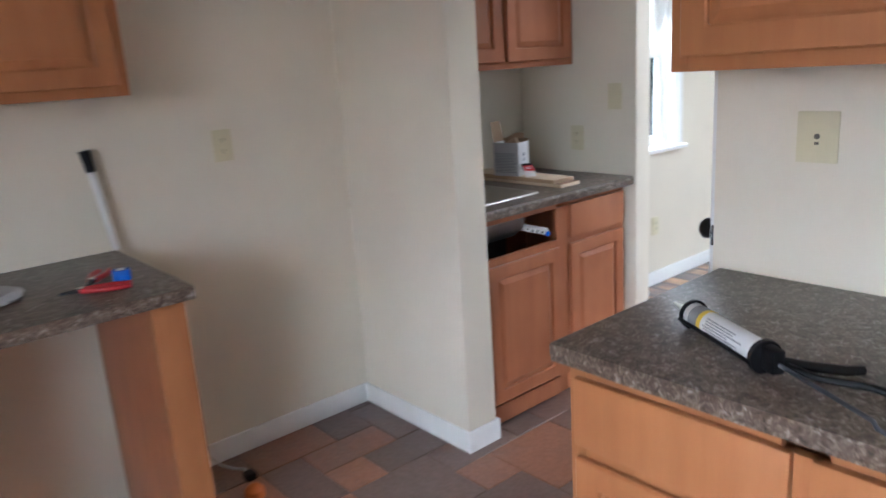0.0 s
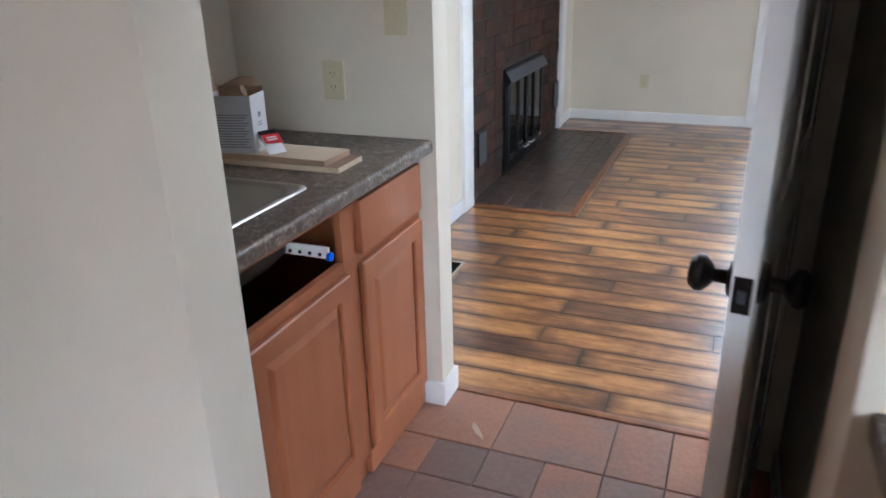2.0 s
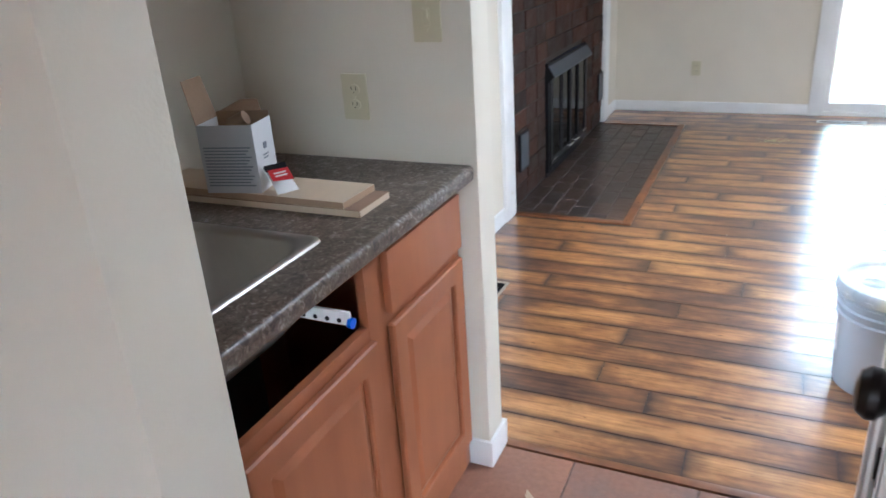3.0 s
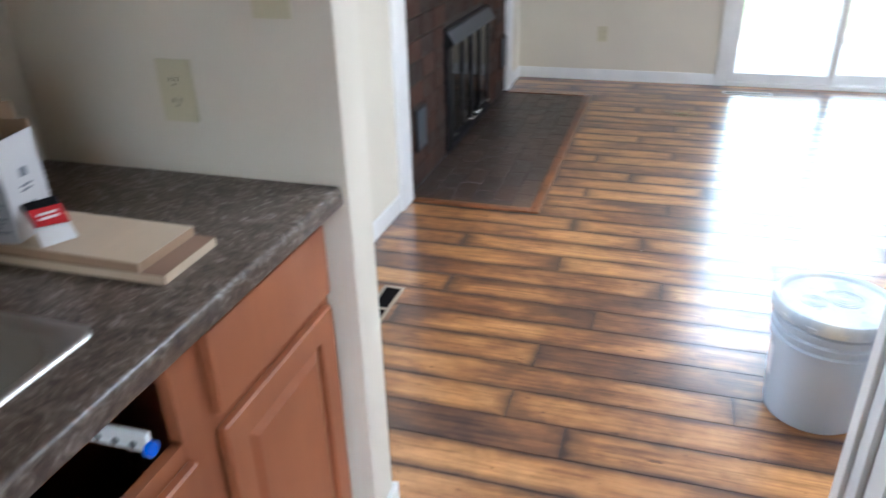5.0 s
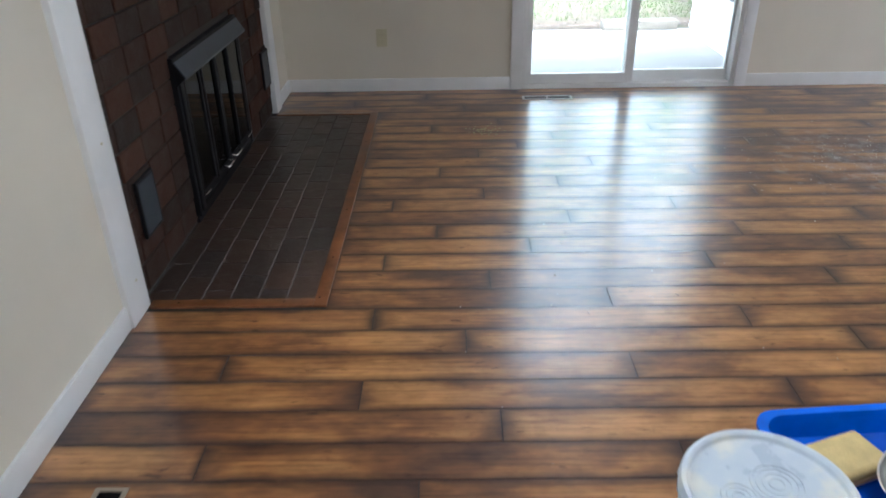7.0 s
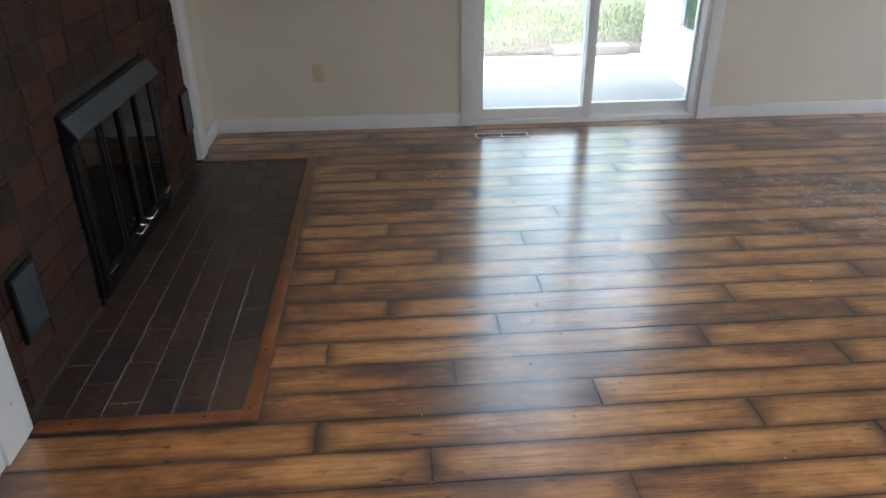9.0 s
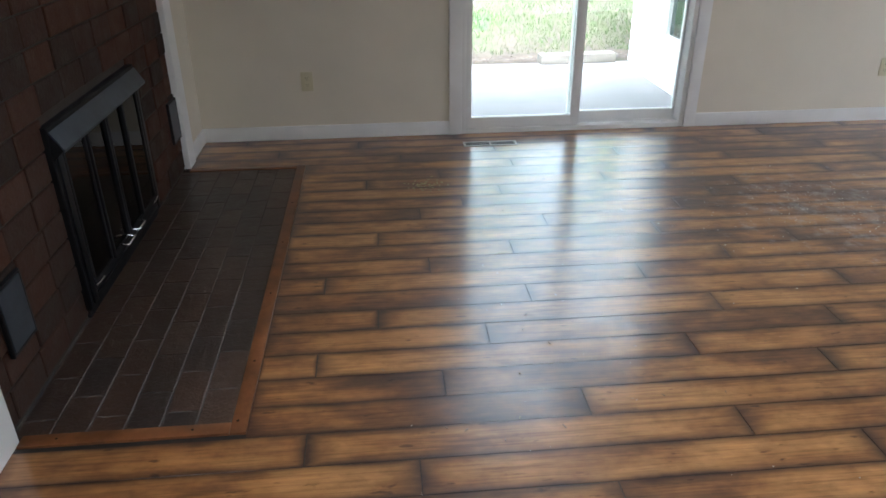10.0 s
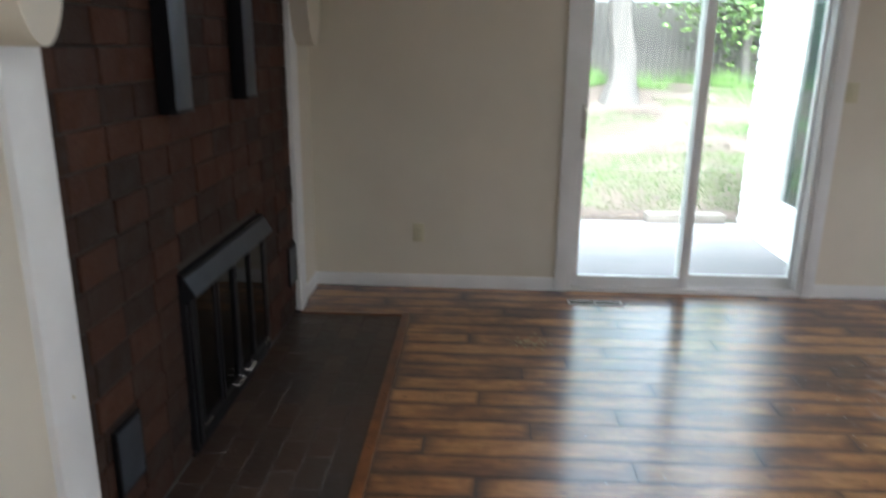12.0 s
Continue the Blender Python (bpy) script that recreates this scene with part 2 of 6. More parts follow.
def random_material(name, stops, rough, nscale, relief, spec=0.4):
    """A mineral piece whose colour goes by the piece, with blotches and pitting."""
    m, t, b = nodes_of(name)
    info = t.nodes.new("ShaderNodeObjectInfo")
    geo = t.nodes.new("ShaderNodeTexCoord")
    comb = t.nodes.new("ShaderNodeVectorMath")
    comb.operation = "ADD"
    t.links.new(geo.outputs["Object"], comb.inputs[0])
    sc = maths(t, "MULTIPLY", info.outputs["Random"], 50.0)
    t.links.new(sc, comb.inputs[1])
    n = noise_of(t, comb.outputs[0], nscale, 6, 0.6)
    fine = noise_of(t, comb.outputs[0], nscale * 9, 3)
    f = maths(t, "ADD", maths(t, "MULTIPLY", info.outputs["Random"], 0.6), maths(t, "MULTIPLY", n.outputs[0], 0.42))
    r = ramp(t, f, stops)
    col = mix(t, r.outputs[0], fine.outputs[0], 0.35, "SOFT_LIGHT")
    t.links.new(col, b.inputs["Base Color"])
    rr = ramp(t, n.outputs[0], [(0.3, (rough * 0.8,) * 3), (0.7, (min(rough * 1.2, 1),) * 3)])
    t.links.new(rr.outputs[0], b.inputs["Roughness"])
    b.inputs["Specular IOR Level"].default_value = spec
    h = maths(t, "ADD", n.outputs[0], maths(t, "MULTIPLY", fine.outputs[0], 0.35))
    bump(t, b, h, relief, 0.012)
    return m


def cabinet_material(name, base, dark):
    m, t, b = nodes_of(name)
    c = coords(t, (14, 14, 1.3))
    n = noise_of(t, c.outputs[0], 1.5, 6, 0.6)
    blot = noise_of(t, coords(t, (2.5, 2.5, 2)).outputs[0], 1.3, 3)
    r = ramp(t, n.outputs[0], [(0.20, tuple(0.5 * (p + q) for p, q in zip(dark, base))), (0.70, base)])
    k = ramp(t, blot.outputs[0], [(0.3, (0.80, 0.74, 0.70)), (0.7, (1.08, 1.04, 1.0))])
    t.links.new(mix(t, r.outputs[0], k.outputs[0], 1.0, "MULTIPLY"), b.inputs["Base Color"])
    b.inputs["Roughness"].default_value = 0.42
    b.inputs["Specular IOR Level"].default_value = 0.4
    bump(t, b, n.outputs[0], 0.05, 0.004)
    return m


def laminate_material():
    """Speckled grey-brown countertop."""
    m, t, b = nodes_of("speckled_countertop")
    c = coords(t)
    n = noise_of(t, c.outputs[0], 62, 5, 0.62)
    n.inputs["Distortion"].default_value = 1.3
    n2 = noise_of(t, c.outputs[0], 24, 4)
    base = ramp(t, n.outputs[0], [(0.36, (0.048, 0.036, 0.028)), (0.46, (0.105, 0.078, 0.058)), (0.54, (0.145, 0.115, 0.090)), (0.61, (0.235, 0.205, 0.175)), (0.68, (0.33, 0.32, 0.31))])
    blot = ramp(t, n2.outputs[0], [(0.35, (0.72, 0.68, 0.64)), (0.65, (1.1, 1.1, 1.1))])
    t.links.new(mix(t, base.outputs[0], blot.outputs[0], 1.0, "MULTIPLY"), b.inputs["Base Color"])
    b.inputs["Roughness"].default_value = 0.34
    bump(t, b, n.outputs[0], 0.04, 0.003)
    return m


def bucket_lid_material():
    m, t, b = nodes_of("dirty_bucket_lid")
    c = coords(t)
    n = noise_of(t, c.outputs[0], 9, 4)
    r = ramp(t, n.outputs[0], [(0.44, (0.44, 0.49, 0.55)), (0.56, (0.50, 0.54, 0.57)), (0.64, (0.59, 0.59, 0.55)), (0.78, (0.68, 0.65, 0.56))])
    t.links.new(r.outputs[0], b.inputs["Base Color"])
    rr = ramp(t, n.outputs[0], [(0.46, (0.22,) * 3), (0.55, (0.6,) * 3)])
    t.links.new(rr.outputs[0], b.inputs["Roughness"])
    bump(t, b, n.outputs[0], 0.25, 0.004)
    return m


def glass_material(name, tint=(0.96, 1.0, 0.98), rough=0.0):
    m, t, b = nodes_of(name)
    out = t.nodes["Material Output"]
    tr, gl = t.nodes.new("ShaderNodeBsdfTransparent"), t.nodes.new("ShaderNodeBsdfGlossy")
    tr.inputs[0].default_value = (*tint, 1)
    gl.inputs["Roughness"].default_value = 0.02
    fr = add(t, "ShaderNodeFresnel", IOR=1.45)
    mx = t.nodes.new("ShaderNodeMixShader")
    t.links.new(fr.outputs[0], mx.inputs[0])
    t.links.new(tr.outputs[0], mx.inputs[1])
    t.links.new(gl.outputs[0], mx.inputs[2])
    t.links.new(mx.outputs[0], out.inputs[0])
    return m


M_GROUND = ground_material()
M_PLANK = plank_material()
M_SUBFLOOR = surface("joint_filler", (0.022, 0.017, 0.014), 0.8, vary=0.2)
M_BRICK = random_material("burnt_clay_brick", [(0.10, (0.020, 0.015, 0.012)), (0.34, (0.032, 0.018, 0.012)), (0.58, (0.050, 0.021, 0.012)), (0.9, (0.066, 0.026, 0.013))], 0.8, 9, 0.5, 0.25)
M_PAVER = random_material("hearth_paver", [(0.12, (0.036, 0.029, 0.026)), (0.40, (0.050, 0.033, 0.025)), (0.66, (0.068, 0.038, 0.026)), (0.90, (0.082, 0.058, 0.044))], 0.36, 12, 0.4, 0.55)
M_TILE = random_material("slate_floor_tile", [(0.14, (0.115, 0.082, 0.070)), (0.36, (0.165, 0.098, 0.075)), (0.50, (0.175, 0.118, 0.095)), (0.64, (0.255, 0.122, 0.075)), (0.86, (0.35, 0.155, 0.082))], 0.36, 6, 0.35, 0.6)
M_MORTAR = surface("dark_mortar", (0.034, 0.026, 0.020), 0.9, vary=0.2, scale=8, grain=120, relief=0.3)
M_GROUT = surface("tile_grout", (0.135, 0.10, 0.082), 0.9, vary=0.25, scale=8, grain=120, relief=0.3)
M_HGROUT = surface("hearth_grout", (0.105, 0.094, 0.084), 0.9, vary=0.4, scale=6, grain=120, relief=0.3)
M_CAB = cabinet_material("cabinet_maple_red", (0.37, 0.140, 0.060), (0.25, 0.084, 0.036))
M_CAB_OAK = cabinet_material("cabinet_maple_amber", (0.38, 0.17, 0.065), (0.26, 0.10, 0.036))
M_TRIMWOOD = surface("oak_trim_strip", (0.20, 0.076, 0.027), 0.36, vary=0.35, scale=6, grain=60, relief=0.1, stretch=(1, 1, 1))
M_TOP = laminate_material()
M_LID = bucket_lid_material()
M_GLASS = glass_material("clear_glass")
M_GLASS_DIRTY = glass_material("smoked_firebox_glass", (0.30, 0.32, 0.30))
M_DARKGLASS = surface("dark_window_glass", (0.02, 0.035, 0.03), 0.04, vary=0.1, relief=0.0, spec=0.8)
M_ASH = surface("firebrick_soot", (0.045, 0.048, 0.042), 0.9, vary=0.3, scale=5)


# ---- mesh helpers ----
def box(bm, x0, x1, y0, y1, z0, z1, bevel=0.0):
    g = bmesh.ops.create_cube(bm, size=1.0, matrix=Matrix.Translation(((x0 + x1) / 2, (y0 + y1) / 2, (z0 + z1) / 2)) @ Matrix.Diagonal((abs(x1 - x0), abs(y1 - y0), abs(z1 - z0), 1)))
    if bevel:
        es = {e for v in g["verts"] for e in v.link_edges}
        bmesh.ops.bevel(bm, geom=list(es), offset=bevel, segments=2, affect="EDGES", profile=0.6)
    return g["verts"]


def cyl(bm, r0, r1, z0, z1, n=32, m=Matrix(), caps=True):
    return bmesh.ops.create_cone(bm, cap_ends=caps, segments=n, radius1=r0, radius2=r1, depth=z1 - z0, matrix=m @ Matrix.Translation((0, 0, (z0 + z1) / 2)))["verts"]


def lathe(bm, prof, n=40, m=Matrix()):
    rings = [[bm.verts.new(m @ Vector((r * math.cos(tau * i / n), r * math.sin(tau * i / n), z))) for i in range(n)] for r, z in prof]
    for a, b in zip(rings, rings[1:]):
        for i in range(n):
            bm.faces.new((a[i], a[(i + 1) % n], b[(i + 1) % n], b[i]))
    for ring, rev in ((rings[0], True), (rings[-1], False)):
        bm.faces.new(ring[::-1] if rev else ring)


def tube(bm, pts, r, n=14, r_end=None):
    pts = [Vector(p) for p in pts]
    rings = []
    for i, p in enumerate(pts):
        d = (pts[min(i + 1, len(pts) - 1)] - pts[max(i - 1, 0)]).normalized()
        q = d.to_track_quat("Z", "Y")
        rr = r if r_end is None else r + (r_end - r) * i / (len(pts) - 1)
        rings.append([bm.verts.new(p + q @ Vector((rr * math.cos(tau * k / n), rr * math.sin(tau * k / n), 0))) for k in range(n)])
    for a, b in zip(rings, rings[1:]):
        for k in range(n):
            bm.faces.new((a[k], a[(k + 1) % n], b[(k + 1) % n], b[k]))
    bm.faces.new(rings[0][::-1])
    bm.faces.new(rings[-1])


def prism(bm, poly, axis, a, b):
    """Extrudes a polygon of (u, v) along an axis from a to b."""
    def at(u, v, w):
        return {"x": (w, u, v), "y": (u, w, v), "z": (u, v, w)}[axis]
    lo = [bm.verts.new(at(u, v, a)) for u, v in poly]
    hi = [bm.verts.new(at(u, v, b)) for u, v in poly]
    n = len(poly)
    bm.faces.new(lo[::-1])
    bm.faces.new(hi)
    for i in range(n):
        bm.faces.new((lo[i], lo[(i + 1) % n], hi[(i + 1) % n], hi[i]))


def ring_frame(bm, x0, x1, z0, z1, s, y0, y1, bevel=0.002):
    """A rectangular frame of width s in the xz plane (s: one width, or left, right, bottom, top)."""
    l, r, b, t = s if isinstance(s, tuple) else (s, s, s, s)
    out = [(x0, z0), (x1, z0), (x1, z1), (x0, z1)]
    inn = [(x0 + l, z0 + b), (x1 - r, z0 + b), (x1 - r, z1 - t), (x0 + l, z1 - t)]
    v = [[bm.verts.new((x, y, z)) for x, z in loop] for y in (y0, y1) for loop in (out, inn)]
    made = []
    for i in range(4):
        k = (i + 1) % 4
        made += [bm.faces.new((v[0][i], v[0][k], v[1][k], v[1][i])), bm.faces.new((v[2][i], v[3][i], v[3][k], v[2][k])),
                 bm.faces.new((v[0][i], v[2][i], v[2][k], v[0][k])), bm.faces.new((v[1][i], v[1][k], v[3][k], v[3][i]))]
    if bevel:
        es = {e for f in made for e in f.edges if {q for q in e.verts} and not any(e.verts[0] in a and e.verts[1] in b2 for a, b2 in ((v[0], v[1]), (v[1], v[0]), (v[2], v[3]), (v[3], v[2])))}
        bmesh.ops.bevel(bm, geom=list(es), offset=bevel, segments=1, affect="EDGES")


def finish(bm, name, material, smooth=None):
    bmesh.ops.recalc_face_normals(bm, faces=bm.faces[:])
    me = bpy.data.meshes.new(name)
    bm.to_mesh(me)
    bm.free()
    me.materials.append(material)
    if smooth is not None:
        me.shade_smooth()
        me.set_sharp_from_angle(angle=radians(smooth))
    return me


def part(name, bm, material, parent=None, label="", smooth=35):
    ob = new(name, finish(bm, name, material, smooth))
    if parent is not None:
        ob.parent = parent
    if label:
        ob["label"] = label
    return ob


def thing(name, m, label, category, group=""):
    ob = new(name)
    ob.empty_display_size = 0.1
    ob.matrix_world = m
    return tagged(ob, label, category, group)


def at(x, y, z=0.0, rz=0.0):
    return pose(x, y, z, 0, 0, rz)


def structure(name, bm, material, label="", category="", smooth=35):
    return tagged(part(name, bm, material, smooth=smooth), label, category, kind="structure")


def boxes(name, material, rows, label="", category="", bevel=0.0):
    for r in rows:
        bm = bmesh.new()
        box(bm, *r, bevel)
        made = structure(name, bm, material, label, category)
    return made


# ---- walls, floors, ceiling ----
X_A0, X_A1 = 2.54, 2.685       # partition between kitchen and passage
X_B0, X_B1 = 3.63, 3.735       # partition between passage and living room
Y_K, Y_L = 3.50, 3.455         # north wall in kitchen and living room
Y_END = 2.82                   # free ends of both partitions
Y_S = 1.85                     # free end of the kitchen east wall
Y_P = 1.785                    # south side of the passage
X_FAR = 8.40
Y_SOUTH, X_WEST = -3.0, -1.6
TOPZ = CEIL + 0.05

boxes("wall_partition_kitchen", M_PAINT, [(X_A0, X_A1, Y_END, Y_K, 0, CEIL)], "cream painted partition wall with a free end", "wall", 0.004)
boxes("wall_partition_living", M_PAINT, [(X_B0, X_B1, Y_END, Y_K, 0, CEIL)], "cream painted partition wall with a rounded corner", "wall", 0.004)
boxes("wall_kitchen_east", M_PAINT, [(X_A0, X_A1, Y_SOUTH, Y_S, 0, CEIL)], "cream painted kitchen wall above the counter", "wall", 0.003)
boxes("wall_passage_south", M_PAINT, [(X_A1, X_B0, Y_P - 0.10, Y_P, 0, CEIL)], "cream painted wall behind the open door", "wall")
boxes("wall_living_west", M_PAINT, [(X_B0, X_B1, Y_SOUTH, 1.865, 0, CEIL), (X_B0, X_B1, 1.865, Y_END, 2.08, CEIL)], "cream painted wall with the door opening", "wall")
boxes("wall_kitchen_north", M_PAINT, [(X_WEST - 0.12, X_B0 + 0.05, Y_K, Y_K + 0.14, 0, CEIL)], "cream painted back wall of the kitchen", "wall")
WX0, WX1, WZ0, WZ1 = 4.05, 5.00, 0.872, 2.02   # window in the living room's north wall
BX0, BX1 = 5.675, 7.915                        # brick field
boxes("wall_living_north", M_PAINT, [(X_B1, WX0, Y_L, Y_L + 0.16, 0, CEIL), (WX0, WX1, Y_L, Y_L + 0.16, 0, WZ0), (WX0, WX1, Y_L, Y_L + 0.16, WZ1, CEIL),
      (WX1, BX0 - 0.10, Y_L, Y_L + 0.16, 0, CEIL), (BX1 + 0.10, X_FAR, Y_L, Y_L + 0.16, 0, CEIL), (BX0 - 0.10, BX1 + 0.10, Y_L, Y_L + 0.16, 1.80, CEIL)], "cream painted wall with a window", "wall")
DY0, DY1, DZ1 = 0.385, 1.845, 2.02             # opening of the sliding door
boxes("wall_living_east", M_PAINT, [(X_FAR, X_FAR + 0.16, DY1, Y_L + 0.16, 0, CEIL), (X_FAR, X_FAR + 0.16, Y_SOUTH, DY0, 0, CEIL), (X_FAR, X_FAR + 0.16, DY0, DY1, DZ1, 2.12), (X_FAR, X_FAR + 0.16, DY0, 0.95, 2.12, CEIL), (X_FAR, X_FAR + 0.16, 0.95, DY1, 2.38, CEIL)], "cream painted wall with a sliding glass door", "wall")
# Out-of-view opening in the south wall, added for extra daylight.
SX0, SX1 = 5.35, 7.05
boxes("wall_living_south", M_PAINT, [(X_B1, SX0, Y_SOUTH - 0.12, Y_SOUTH, 0, CEIL), (SX1, X_FAR + 0.16, Y_SOUTH - 0.12, Y_SOUTH, 0, CEIL), (SX0, SX1, Y_SOUTH - 0.12, Y_SOUTH, 0, 0.9), (SX0, SX1, Y_SOUTH - 0.12, Y_SOUTH, 2.1, CEIL)], "cream painted wall", "wall")
boxes("wall_kitchen_south", M_PAINT, [(X_WEST - 0.12, X_B1, Y_SOUTH - 0.12, Y_SOUTH, 0, CEIL)], "cream painted wall", "wall")
boxes("wall_kitchen_west", M_PAINT, [(X_WEST - 0.12, X_WEST, Y_SOUTH, -0.65, 0, CEIL), (X_WEST - 0.12, X_WEST, 1.05, Y_K, 0, CEIL), (X_WEST - 0.12, X_WEST, -0.65, 1.05, 0, 0.92), (X_WEST - 0.12, X_WEST, -0.65, 1.05, 2.08, CEIL)], "cream painted wall with a window", "wall")
KX0, KX1, KY0, KY1 = 4.25, 4.85, 1.05, 1.85      # ceiling hole added for an unseen panel and fill lamp
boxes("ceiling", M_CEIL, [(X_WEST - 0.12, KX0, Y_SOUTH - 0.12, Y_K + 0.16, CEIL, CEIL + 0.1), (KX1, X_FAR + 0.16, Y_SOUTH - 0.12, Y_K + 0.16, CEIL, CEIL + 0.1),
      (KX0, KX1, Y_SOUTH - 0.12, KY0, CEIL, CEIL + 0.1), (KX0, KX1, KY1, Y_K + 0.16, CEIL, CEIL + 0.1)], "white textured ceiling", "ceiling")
# Opaque cover, never in view; keeps the sun out above the fill lamp.
boxes("skylight", M_WHITE_PLASTIC, [(KX0 - 0.02, KX1 + 0.02, KY0 - 0.02, KY1 + 0.02, CEIL + 0.1, CEIL + 0.16)], "unseen white panel added over the ceiling fill lamp", "skylight", 0.02)
boxes("floor_kitchen", M_GROUT, [(X_WEST, X_B1 + 0.005, Y_SOUTH, Y_K, -0.06, -0.007)], "reddish brown tile floor with dark grout", "floor")
boxes("floor_living", M_SUBFLOOR, [(X_B1 + 0.005, X_FAR + 0.16, Y_SOUTH, 3.62, -0.06, -0.0016)], "hand-scraped amber and dark brown laminate plank floor", "floor")
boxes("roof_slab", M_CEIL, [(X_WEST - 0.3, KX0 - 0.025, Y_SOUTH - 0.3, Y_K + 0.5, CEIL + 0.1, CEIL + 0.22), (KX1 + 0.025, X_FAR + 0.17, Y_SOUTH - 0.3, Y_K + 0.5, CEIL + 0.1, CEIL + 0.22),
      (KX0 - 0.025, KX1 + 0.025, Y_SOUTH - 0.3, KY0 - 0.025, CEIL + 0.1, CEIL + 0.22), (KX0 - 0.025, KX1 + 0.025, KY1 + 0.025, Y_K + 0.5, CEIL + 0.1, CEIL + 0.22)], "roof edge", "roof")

# baseboards
BH, BT = 0.087, 0.012


def baseboard(rows, tag="white painted baseboard along the wall"):
    bm = bmesh.new()
    for x0, x1, y0, y1 in rows:
        box(bm, x0, x1, y0, y1, 0, BH, 0.003)
    return structure("baseboard", bm, M_TRIM, tag, "baseboard")


baseboard([(X_A0 - BT, X_A0, Y_END - BT, Y_K), (X_A0, X_A1, Y_END - BT, Y_END), (X_A1, X_A1 + BT, Y_END - BT, 2.92)], "white painted baseboard wrapping the partition's end")
baseboard([(1.60, X_A0 - BT, Y_K - BT, Y_K)])
baseboard([(X_B0 - BT, X_B0, Y_END - BT, 2.925), (X_B0, X_B1, Y_END - BT, Y_END), (X_B1, X_B1 + BT, Y_END - BT, Y_L)], "white painted baseboard wrapping the partition's end")
baseboard([(X_B1 + BT, BX0 - 0.152, Y_L - BT, Y_L)])
baseboard([(BX1 + 0.135, X_FAR - BT, Y_L - BT, Y_L)])
baseboard([(X_FAR - BT, X_FAR, 1.922, Y_L), (X_FAR - BT, X_FAR, Y_SOUTH, 0.306)])
baseboard([(X_B1, X_B1 + BT, Y_SOUTH, 1.79), (X_B1 + BT, X_FAR - BT, Y_SOUTH, Y_SOUTH + BT)])
baseboard([(X_A1, X_B0 - 0.012, Y_P, Y_P + BT)])
bm = bmesh.new()
box(bm, X_B1 - 0.004, X_B1 + 0.026, 1.882, Y_END, -0.007, 0.004, 0.002)
structure("threshold", bm, M_TRIMWOOD, "thin wooden threshold strip between tile and planks", "threshold")


# ---- living room window ----
def living_window():
    w = thing("window_1", at(WX0, Y_L, WZ0), "white framed double-hung window with a painted sill", "window")
    w["kind"] = "structure"
    W, H = WX1 - WX0, WZ1 - WZ0
    bm = bmesh.new()
    for b in ((0, W, 0.0, 0.16, -0.0, 0.012), (0, W, 0, 0.16, H - 0.012, H), (0, 0.012, 0, 0.16, 0, H), (W - 0.012, W, 0, 0.16, 0, H)):
        box(bm, *b, 0.002)
    part("jamb", bm, M_TRIM, w)
    bm = bmesh.new()
    ring_frame(bm, 0.012, W - 0.012, 0.012, H - 0.012, 0.034, 0.060, 0.150, 0.002)
    part("window_track", bm, M_TRIM, w, "white vinyl sash track")
    bm = bmesh.new()
    box(bm, -0.05, W + 0.065, -0.045, 0.10, -0.022, 0.004, 0.006)
    part("window_sill", bm, M_TRIM, w, "white painted window sill")
    bm = bmesh.new()
    box(bm, -0.06, 0.0, -0.014, 0, 0.004, H, 0.003)
    box(bm, W, W + 0.045, -0.014, 0, 0.004, H, 0.003)
    box(bm, -0.06, W + 0.045, -0.014, 0, H, H + 0.06, 0.003)
    part("casing", bm, M_TRIM, w)
    for z0, z1, dy in ((0.012, H / 2 + 0.02, 0.075), (H / 2 - 0.02, H - 0.012, 0.11)):
        bm = bmesh.new()
        ring_frame(bm, 0.045, W - 0.045, z0, z1, 0.052, dy, dy + 0.03, 0.003)
        s = part("window_frame", bm, M_TRIM, w, "white sash frame")
        bm = bmesh.new()
        box(bm, 0.09, W - 0.09, dy + 0.012, dy + 0.016, z0 + 0.045, z1 - 0.045)
        p = part("pane", bm, M_GLASS, s, "clear window pane")
        p.visible_shadow = False


living_window()


def fixed_light(name, m, w, h, label):
    """A fixed pane in a white frame, in the xz plane before m."""
    q = thing(name, m, label, "window")
    q["kind"] = "structure"
    bm = bmesh.new()
    ring_frame(bm, 0, w, 0, h, 0.03, 0.0, 0.05, 0.002)
    fr = part("window_frame", bm, M_TRIM, q)
    bm = bmesh.new()
    box(bm, 0.025, w - 0.025, 0.02, 0.026, 0.025, h - 0.025)
    g = part("pane", bm, M_GLASS, fr, "clear window pane")
    g.visible_shadow = False


# Unseen; assumed over the door from a bright reflection on the planks.
fixed_light("window_3", pose(X_FAR + 0.05, DY1, 2.12, 0, 0, -90), DY1 - 0.95, 0.26, "unseen small white framed window added above the patio door")


